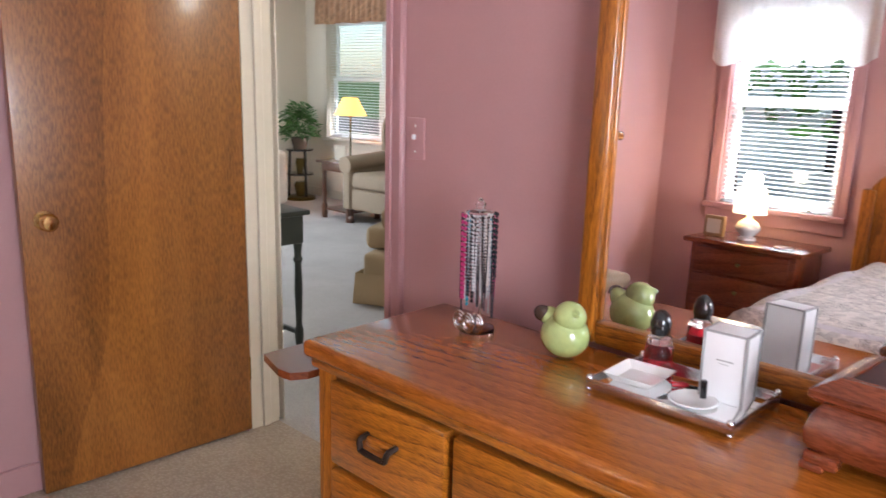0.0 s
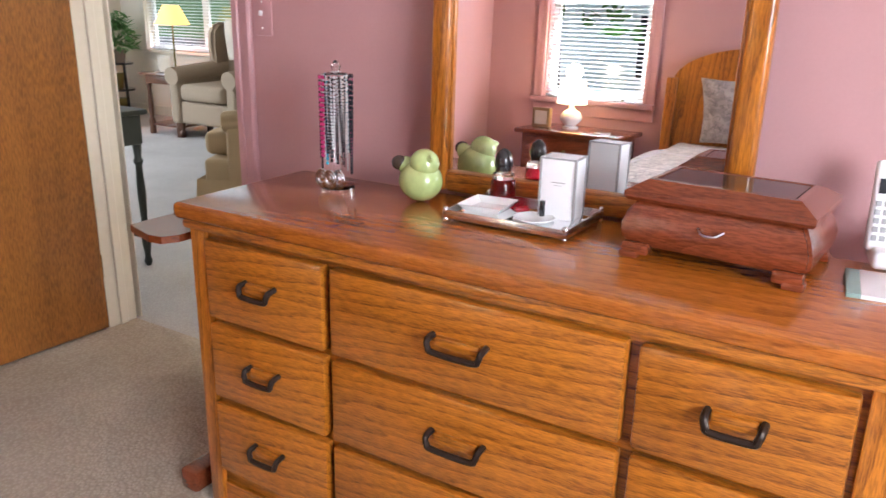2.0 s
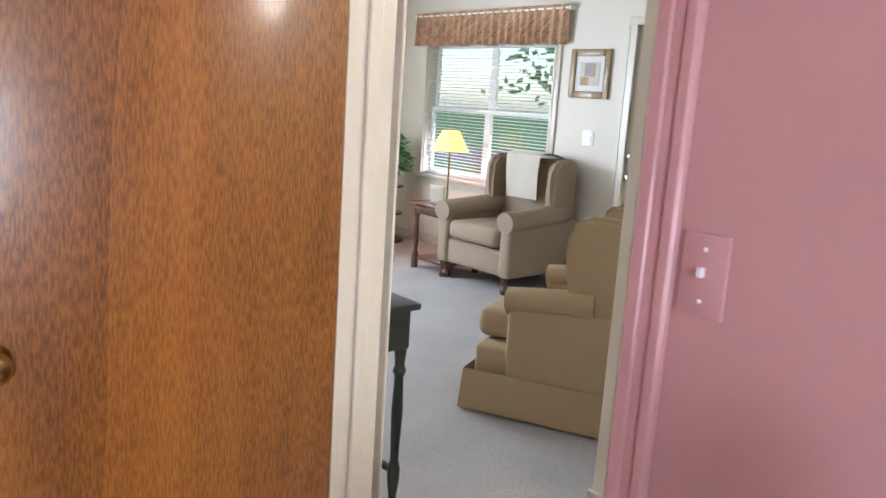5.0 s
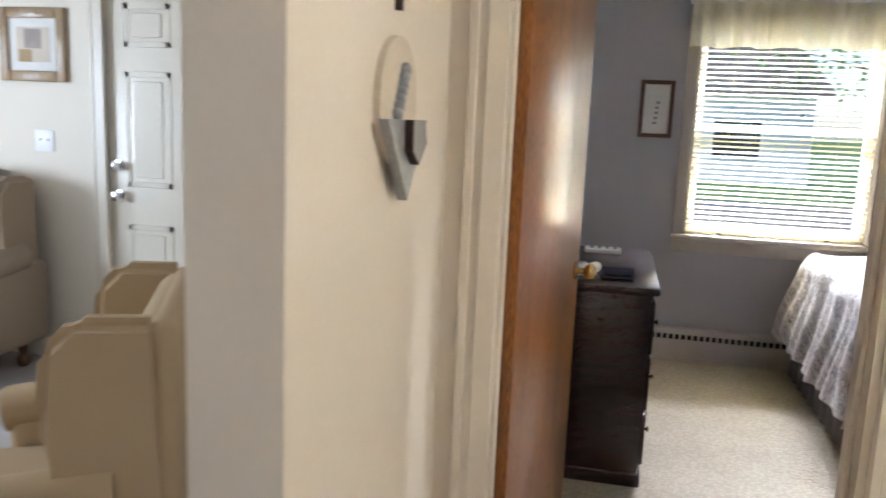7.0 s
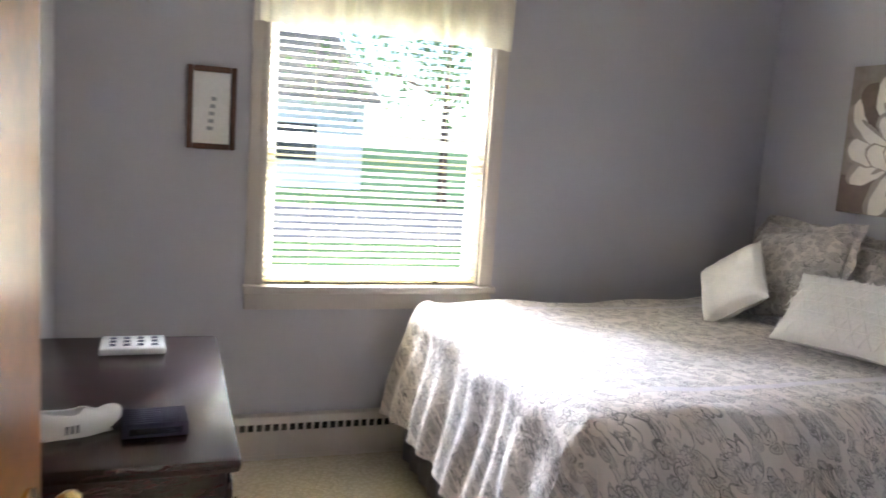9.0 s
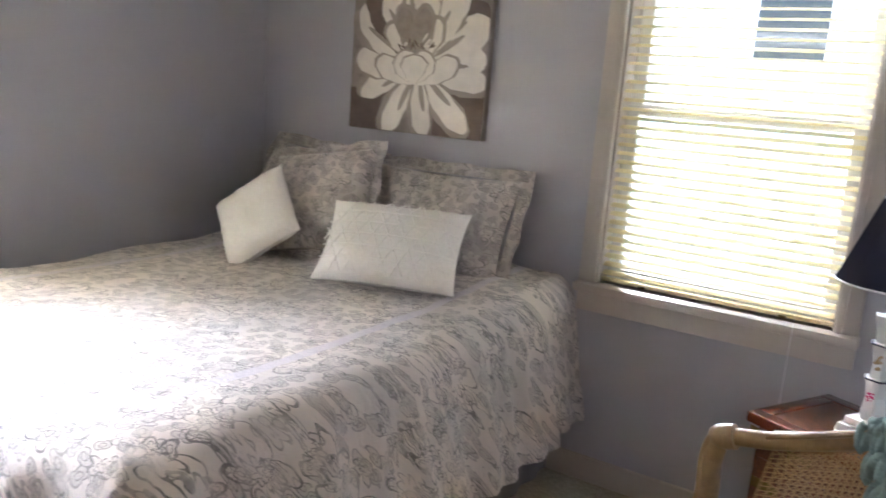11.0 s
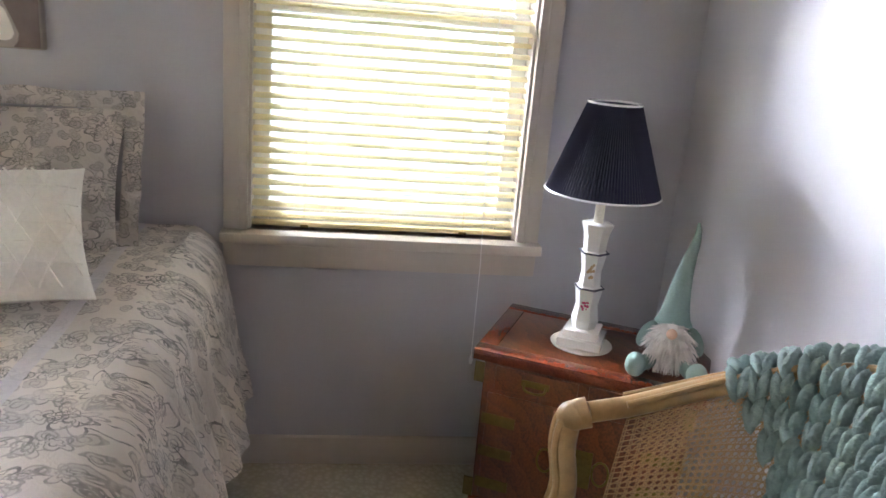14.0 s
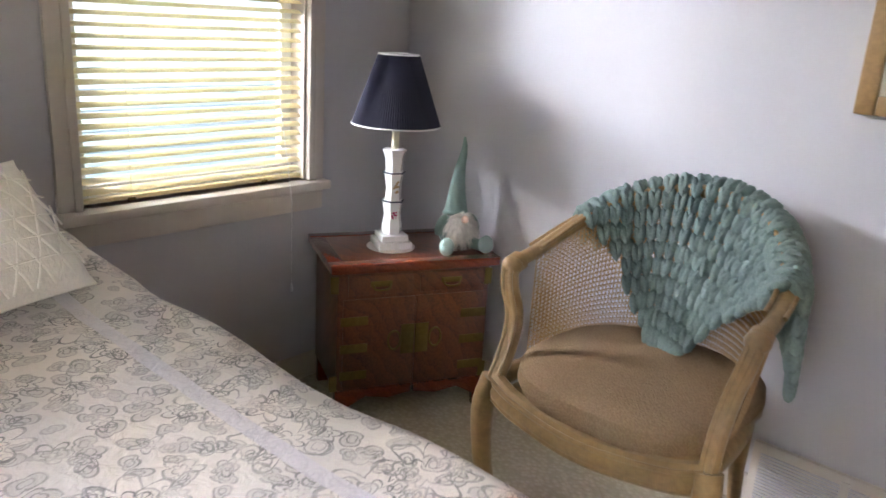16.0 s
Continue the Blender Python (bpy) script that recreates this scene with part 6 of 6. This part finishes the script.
def navy_lamp():
    t = thing("table_lamp", "white porcelain table lamp with a navy pleated shade", "lamp", pose(2.445, -1.058, 0.575, 0, 0, 153))
    part("doily", lathe(B(), [(0.085, 0), (0.086, 0.003), (0.08, 0.004)], 32), WHITECLOTH, t, "white round lace doily", True)
    boxed("plinth", (-0.06, -0.06, 0.004), (0.06, 0.06, 0.03), PORCELAIN, t, 0.003)
    boxed("plinth_step", (-0.048, -0.048, 0.03), (0.048, 0.048, 0.052), PORCELAIN, t, 0.003)
    bm = B()
    prof = [(0.026, 0.052), (0.03, 0.075), (0.024, 0.12), (0.030, 0.165), (0.033, 0.17), (0.024, 0.175), (0.021, 0.215), (0.028, 0.265), (0.031, 0.27), (0.024, 0.275), (0.027, 0.32), (0.034, 0.345), (0.034, 0.35), (0.02, 0.352)]
    lathe(bm, [(r * 1.25, z) for r, z in prof], 6)
    part("column", bm, PORCELAIN, t, "hexagonal white porcelain column with painted flowers")
    for z in (0.17, 0.27, 0.348):
        part("dark_line", lathe(B(), [(0.0415, z - 0.002), (0.0425, z), (0.0415, z + 0.002)], 6), NAVY, t, "dark painted line")
    rnd = random.Random(3)
    for z in (0.115, 0.22):
        bm = B()
        for _ in range(12):
            ball(bm, (rnd.uniform(-0.010, 0.010), -0.0265 + rnd.uniform(-0.001, 0.001), z + rnd.uniform(-0.02, 0.02)), 0.0045, 6, 4, (1, 0.5, 1))
        part("painted_flower", bm, BEADS[2] if z < 0.2 else TANCLOTH, t, "small painted flower")
    part("candle_sleeve", lathe(B(), [(0.013, 0.352), (0.013, 0.45)], 14), VAL, t, "ivory candle sleeve", True)
    bm = B()

    def fn(u, v):
        a = 2 * math.pi * u
        r = 0.15 - 0.083 * v
        return Vector(((r + 0.0018 * math.cos(u * 2 * math.pi * 110)) * math.cos(a), (r + 0.0018 * math.cos(u * 2 * math.pi * 110)) * math.sin(a), 0.435 + 0.235 * v))
    sheet(bm, fn, 440, 3)
    s = part("shade", bm, NAVY, t, "navy blue pleated cloth shade", True)
    for r, z in ((0.1525, 0.436), (0.0685, 0.668)):
        part("trim_band", tube(B(), [(r * math.cos(a), r * math.sin(a), z) for a in [i * 2 * math.pi / 48 for i in range(49)]], 0.0032, 6), PORCELAIN, s, "white trim band", True)
    part("harp", tube(B(), [(0, 0, 0.45), (0, 0, 0.66)], 0.004, 6), OLDBRASS, t)
    boxed("spider", (-0.066, -0.003, 0.656), (0.066, 0.003, 0.66), OLDBRASS, t, 0)


navy_lamp()


def gnome():
    g = tagged(part("gnome_doll", B(), SAGEFELT), "stuffed gnome doll with a white beard and tall sage hat", "doll")
    g.matrix_basis = pose(2.245, -0.935, 0.575, 0, 0, 155)
    bm = B()
    ball(bm, (0, 0, 0.055), 0.062, 20, 14, (1.0, 0.85, 0.9))
    pts = [(0, 0.0, 0.12), (0.002, 0.005, 0.20), (0.01, 0.01, 0.28), (0.022, 0.01, 0.35), (0.02, 0.01, 0.395)]
    tube(bm, spline(pts, 5), [0.050 - 0.047 * (i / 20) ** 0.62 for i in range(21)], 18)
    for s in (-1, 1):
        ball(bm, (s * 0.062, -0.02, 0.085), 0.022, 12, 8, (0.9, 0.9, 1.9), pose(0, 0, 0, 0, s * -25, 0))
        tube(bm, [(s * 0.03, -0.03, 0.025), (s * 0.07, -0.09, 0.02)], 0.02, 10)
        ball(bm, (s * 0.076, -0.11, 0.03), 0.03, 14, 10, (0.9, 0.9, 1.1))
    n0 = len(bm.faces)
    rnd = random.Random(9)
    ball(bm, (0, -0.045, 0.075), 0.05, 20, 14, (1.05, 0.6, 1.15))
    bm.verts.ensure_lookup_table()
    for _ in range(420):
        a, b = rnd.uniform(0, 6.283), rnd.uniform(-1, 1)
        p = Vector((0.053 * math.cos(a) * math.sqrt(1 - b * b), -0.045 - abs(0.032 * math.sin(a) * math.sqrt(1 - b * b)), 0.075 + 0.058 * b))
        d = (p - Vector((0, -0.03, 0.11))).normalized() * 0.03 + Vector((0, 0, -0.012))
        q = Vector((rnd.uniform(-1, 1), rnd.uniform(-1, 1), rnd.uniform(-1, 1))) * 0.003
        bm.faces.new((bm.verts.new(p - q), bm.verts.new(p + q), bm.verts.new(p + d)))
    n1 = len(bm.faces)
    ball(bm, (0, -0.082, 0.118), 0.014, 12, 8)
    bm.faces.ensure_lookup_table()
    for i, f in enumerate(bm.faces):
        f.material_index = 0 if i < n0 else 1 if i < n1 else 2
        f.smooth = True
    me = g.data
    bm.to_mesh(me)
    bm.free()
    me.materials.append(FUR)
    me.materials.append(SKIN)


gnome()

CH = pose(2.42, -0.005, 0, 0, 0, 90)


def back_plan(u):
    """The chair's rail in plan: local x across, front at -y; u from one arm round to the other."""
    a = math.pi * u
    c, s = math.cos(a), max(math.sin(a), 0.0)
    x = -0.328 * c
    y = -0.25 + 0.44 * s ** 0.75
    z = 0.757 + 0.195 * s ** 1.1
    return Vector((x, y, z))


def cane_chair():
    t = thing("cane_armchair", "gilt carved armchair with cane sides and a tan ribbed seat", "armchair", CH)
    rail = [back_plan(i / 40) for i in range(41)]
    front = lambda s: spline([(s * 0.328, -0.25, 0.757), (s * 0.330, -0.28, 0.742), (s * 0.322, -0.29, 0.69), (s * 0.302, -0.285, 0.61), (s * 0.296, -0.315, 0.52), (s * 0.302, -0.355, 0.43)], 6)
    part("top_rail", tube(B(), rail, 0.021, 12, 0.9), GILT, t, "carved gilt top rail", True)
    for k, up in ((0.93, 0.017), (1.06, 0.013)):
        part("rail_bead", tube(B(), [Vector((p.x * k, -0.25 + (p.y + 0.25) * k, p.z + up)) for p in rail[1:40]], 0.0065, 8), GILT, t, smooth=True)
    for s in (-1, 1):
        part("arm_post", tube(B(), front(s), [0.028] * 6 + [0.023] * 25, 12), GILT, t, "curved gilt arm post", True)
        for dx in (-0.012, 0.012):
            part("post_bead", tube(B(), [p + Vector((dx, -0.019, 0.004)) for p in front(s)[5:]], 0.007, 8), GILT, t, smooth=True)
        bm = B()
        ball(bm, (s * 0.330, -0.278, 0.748), 0.030, 14, 10, (1, 1, 0.9))
        part("arm_knuckle", bm, GILT, t, smooth=True)
        part("leg", tube(B(), spline([(s * 0.302, -0.355, 0.45), (s * 0.318, -0.375, 0.36), (s * 0.312, -0.365, 0.2), (s * 0.295, -0.34, 0.06), (s * 0.305, -0.35, 0.0)], 6), [0.036 - 0.018 * i / 24 for i in range(25)], 12), GILT, t, "cabriole leg", True)
        part("leg", tube(B(), [(s * 0.21, 0.13, 0.44), (s * 0.205, 0.15, 0.2), (s * 0.21, 0.18, 0.0)], [0.028, 0.022, 0.017], 12), GILT, t, "rear leg", True)
    base = [Vector((p.x * 0.9, -0.32 + (p.y + 0.25) * 1.06, 0.45)) for p in rail]
    part("seat_rail", tube(B(), base, 0.027, 10), GILT, t, smooth=True)
    fr = spline([(-0.302, -0.352, 0.43), (-0.2, -0.375, 0.405), (0.0, -0.395, 0.39), (0.2, -0.375, 0.405), (0.302, -0.352, 0.43)], 8)
    part("front_rail", tube(B(), fr, 0.032, 10, 1.3), GILT, t, "serpentine carved front rail", True)
    for up in (0.024, -0.02):
        part("rail_bead", tube(B(), [p + Vector((0, -0.024, up)) for p in fr], 0.0075, 8), GILT, t, smooth=True)
    bm = B()

    def cushion(u, v):
        a = 2 * math.pi * u
        r = 1.0
        c, s = math.cos(a), math.sin(a)
        p = 0.287 * math.copysign(abs(c) ** 0.6, c), -0.11 + 0.272 * math.copysign(abs(s) ** 0.75, s) - 0.03 * max(0, -s) * (1 - c * c)
        prof = [(0.97, 0.44), (1.03, 0.475), (1.02, 0.505), (0.9, 0.525), (0.6, 0.54), (0.25, 0.545), (0.0, 0.545)]
        q = v * 6
        k = min(int(q), 5)
        f = q - k
        sc = prof[k][0] * (1 - f) + prof[k + 1][0] * f
        return Vector((p[0] * sc, -0.11 + (p[1] + 0.11) * sc, prof[k][1] * (1 - f) + prof[k + 1][1] * f))
    sheet(bm, cushion, 64, 24)
    part("seat_cushion", bm, RIBBED, t, "tan ribbed upholstered seat", True)
    boxed("seat_deck", (-0.26, -0.33, 0.40), (0.26, 0.10, 0.44), GILT, t, 0.004)
    # cane panel: strips over and across, with the two slanting sets
    top = lambda u: back_plan(u) - Vector((0, 0, 0.018))
    low = lambda u: Vector((back_plan(u).x * 0.9, -0.30 + (back_plan(u).y + 0.25) * 1.0, 0.475))

    def cane_at(u, v):
        return low(u).lerp(top(u), v)
    bm = B()
    n = 96
    for i in range(3, n - 2):
        u = i / n
        for du in (-0.0012, 0.0012):
            tube(bm, [cane_at(u + du, v / 3) for v in range(4)], 0.0011, 4)
    for j in range(1, 27):
        tube(bm, [cane_at(0.03 + 0.94 * i / 60, j / 27) for i in range(61)], 0.0013, 4)
    for s in (-1, 1):
        for i in range(-14, n + 14):
            pts = []
            for v in range(9):
                u = (i + s * (v / 8 - 0.5) * 26) / n
                if 0.03 < u < 0.97:
                    pts.append(cane_at(u, v / 8))
            if len(pts) > 1:
                tube(bm, pts, 0.0012, 4)
    part("cane_panel", bm, CANE, t, "woven cane sides and back")


cane_chair()


def knit_blanket():
    rnd = random.Random(11)
    unit = B()
    ball(unit, (0, 0, 0), 1.0, 8, 6)
    uv = [v.co.copy() for v in unit.verts]
    uf = [[v.index for v in f.verts] for f in unit.faces]
    unit.free()
    r0 = 0.036

    def surf(u, s):
        """u along the chair rail, s metres from its crest: negative outside, positive inside."""
        c = back_plan(u)
        e = 0.004
        tng = (back_plan(min(u + e, 1)) - back_plan(max(u - e, 0)))
        tng.z = 0
        tng.normalize()
        out = Vector((-tng.y, tng.x, 0))
        if out.dot(Vector((c.x, c.y + 0.05, 0))) < 0:
            out = -out
        arc = r0 * math.pi / 2
        if abs(s) < arc:
            a = s / r0
            return c - out * r0 * math.sin(a) + Vector((0, 0, r0 * math.cos(a) + 0.004)), out
        d = abs(s) - arc
        if s < 0:
            return c + out * (r0 + 0.03 * d) + Vector((0, 0, -d)), out
        return c - out * (r0 + 0.38 * d) + Vector((0, 0, -d * 0.93)), out
    blanket = thing("knit_blanket", "chunky sage green knitted blanket draped over the armchair back", "blanket", CH)
    cols = 21
    # even spacing along the rail
    steps = [k / 200 for k in range(201)]
    run = [0.0]
    for k in range(200):
        run.append(run[-1] + (back_plan(steps[k + 1]) - back_plan(steps[k])).length)
    for ci in range(cols):
        verts, faces = [], []
        want = run[-1] * (0.20 + 0.66 * ci / (cols - 1))
        u = next(a for a, b in zip(steps, run) if b >= want)
        w = ci / (cols - 1)
        inside = 0.06 + 0.45 * min(1, 1.3 * max(0, 1 - abs(w - 0.43) / (0.42 if w < 0.43 else 0.57))) + rnd.uniform(-0.01, 0.01)
        outside = 0.12 + 0.10 * min(1, w * 5) + 0.10 * (0.7 < w < 0.98) + 0.02 * math.sin(w * 9)
        s = -outside
        k = 0
        while s < inside:
            for side in (-1, 1):
                uu = u + side * 0.0115
                p, out = surf(uu, s)
                p2, _ = surf(uu - side * 0.010, s + 0.046)
                d = p2 - p
                if d.length < 1e-5:
                    continue
                d.normalize()
                q, qo = surf(uu, s)
                nrm = d.cross((surf(uu + 0.01, s)[0] - p).normalized()).normalized()
                q3 = nrm.cross(d).normalized()
                c = (p + p2) / 2 + Vector((rnd.uniform(-1, 1), rnd.uniform(-1, 1), rnd.uniform(-1, 1))) * 0.0025
                b0 = len(verts)
                fat = rnd.uniform(0.9, 1.1)
                for v in uv:
                    verts.append(c + d * v.x * 0.0330 + q3 * v.y * 0.0118 * fat + nrm * v.z * 0.0165 * fat)
                faces += [[i + b0 for i in f] for f in uf]
            s += 0.047
            k += 1
        me = bpy.data.meshes.new("knitted_column")
        me.from_pydata([tuple(v) for v in verts], [], faces)
        me.materials.append(CHENILLE)
        me.polygons.foreach_set("use_smooth", [True] * len(me.polygons))
        place_in(new("knitted_column", me), blanket)


knit_blanket()

# outdoors
tagged(part("ground", box(B(), (-400, -400, -0.62), (400, 400, -0.5)), GRASS), "green lawn round the house", "ground", kind="structure")
tagged(part("road", box(B(), (16.0, -300, -0.5), (22.5, 300, -0.485), 0), ASPHALT), "grey asphalt street", "road", kind="structure")
tagged(part("driveway", box(B(), (4.07, 1.2, -0.5), (16.0, 4.4, -0.48), 0), CONCRETE), "pale concrete driveway and path", "pavement", kind="structure")
bm = B()
box(bm, (-3.52, -2.32, -0.55), (5.28, 2.29, -0.05))
box(bm, (-1.72, 2.29, -0.55), (4.07, 7.29, -0.05))
tagged(part("foundation", bm, CONCRETE), "concrete house foundation", "foundation", kind="structure")


def house(m, w, d, h, siding, label, windows, roof_h=2.2):
    """A neighbouring house whose front faces local -y."""
    t = thing("house", label, "house", m)
    boxed("wall", (-w / 2, 0, 0), (w / 2, d, h), siding, t, 0)
    bm = B()
    n = int(h / 0.2)
    for i in range(n):
        box(bm, (-w / 2 - 0.01, -0.022, i * 0.2 + 0.004), (w / 2 + 0.01, -0.001, i * 0.2 + 0.19), 0)
    part("siding_boards", bm, siding, t)
    bm = B()
    prism(bm, [(-w / 2 - 0.5, h), (w / 2 + 0.5, h), (w / 2 + 0.5, h + 0.15), (w / 2 - 1.2, h + roof_h), (-w / 2 + 1.2, h + roof_h), (-w / 2 - 0.5, h + 0.15)], -0.5, d + 0.5)
    part("roof", bm, ROOF, t, "grey shingle roof")
    for x, z, ww, hh in windows:
        wi = boxed("window", (x - ww / 2 - 0.09, -0.05, z - 0.09), (x + ww / 2 + 0.09, -0.023, z + hh + 0.09), WHITE, t, 0.01, "white framed window")
        boxed("pane", (x - ww / 2, -0.056, z), (x + ww / 2, -0.051, z + hh / 2 - 0.02), DARKGLASS, wi, 0)
        boxed("pane", (x - ww / 2, -0.056, z + hh / 2 + 0.02), (x + ww / 2, -0.051, z + hh), DARKGLASS, wi, 0)
    return t


house(pose(30, 1.5, -0.5, 0, 0, -90), 13, 8, 3.2, SIDING_W, "white sided house across the street with a grey roof", [(-4, 1, 1.3, 1.3), (-1.2, 1, 1.3, 1.3), (4, 1, 1.6, 1.3)])
house(pose(30, 22, -0.5, 0, 0, -90), 12, 8, 3.2, SIDING_B, "pale blue sided house across the street", [(-3, 1, 1.3, 1.3), (3, 1, 1.3, 1.3)])
house(pose(3.4, -6.6, -0.5, 0, 0, 180), 11, 8, 4.2, SIDING_B, "pale blue sided neighbouring house", [(0.75, 2.45, 0.62, 1.15), (-0.35, 2.45, 0.62, 1.15)])
house(pose(-14, 2, -0.5, 0, 0, 90), 11, 8, 3.4, SIDING_W, "white sided neighbouring house behind the lawn", [(-2, 1, 1.2, 1.2), (2, 1, 1.2, 1.2)])


def tree(at, height, spread, seed, leaves=2600):
    t = thing("tree", "leafy green deciduous tree on the lawn", "tree", pose(*at), "garden trees")
    rnd = random.Random(seed)
    bm = B()
    tube(bm, spline([(0, 0, 0), (0.05, 0.03, height * 0.25), (-0.04, 0.08, height * 0.5), (0.02, 0, height * 0.8)], 4), [0.17 * (1 - 0.8 * i / 12) for i in range(13)], 10)
    ends = []
    for i in range(11):
        a, z = i * 2.4 + rnd.uniform(-0.3, 0.3), height * rnd.uniform(0.35, 0.75)
        e = Vector((math.cos(a) * spread * rnd.uniform(0.5, 0.95), math.sin(a) * spread * rnd.uniform(0.5, 0.95), z + rnd.uniform(0.3, 1.2)))
        tube(bm, [(0, 0, z), tuple(e * 0.5 + Vector((0, 0, z * 0.5 + 0.1))), tuple(e)], [0.06, 0.04, 0.012], 6)
        ends += [e, e * 0.6 + Vector((0, 0, z * 0.4))]
    part("trunk", bm, BARK, t, "brown tapered trunk and limbs", True)
    verts, faces = [], []
    for i in range(leaves):
        c = rnd.choice(ends) + Vector((rnd.gauss(0, spread * 0.27), rnd.gauss(0, spread * 0.27), rnd.gauss(0.2, height * 0.08)))
        d = Vector((rnd.uniform(-1, 1), rnd.uniform(-1, 1), rnd.uniform(-1, 0.4))).normalized() * rnd.uniform(0.09, 0.17)
        s = d.cross(Vector((rnd.uniform(-1, 1), rnd.uniform(-1, 1), rnd.uniform(-1, 1)))).normalized() * 0.06
        b = len(verts)
        verts += [tuple(c - d), tuple(c + s), tuple(c + d), tuple(c - s)]
        faces.append((b, b + 1, b + 2, b + 3))
    me = bpy.data.meshes.new("crown")
    me.from_pydata(verts, [], faces)
    me.materials.append(LEAF)
    place_in(new("crown", me), t)["label"] = "green leaves"


tree((12.5, 5.2, -0.5), 6.0, 2.2, 1)
tree((25, -6.5, -0.5), 8.0, 3.2, 2)
tree((13.5, 11.5, -0.5), 6.5, 2.6, 3)
tree((-8.5, 1.2, -0.5), 6.0, 2.6, 4)
tree((-9.5, 4.4, -0.5), 7.0, 2.8, 5)
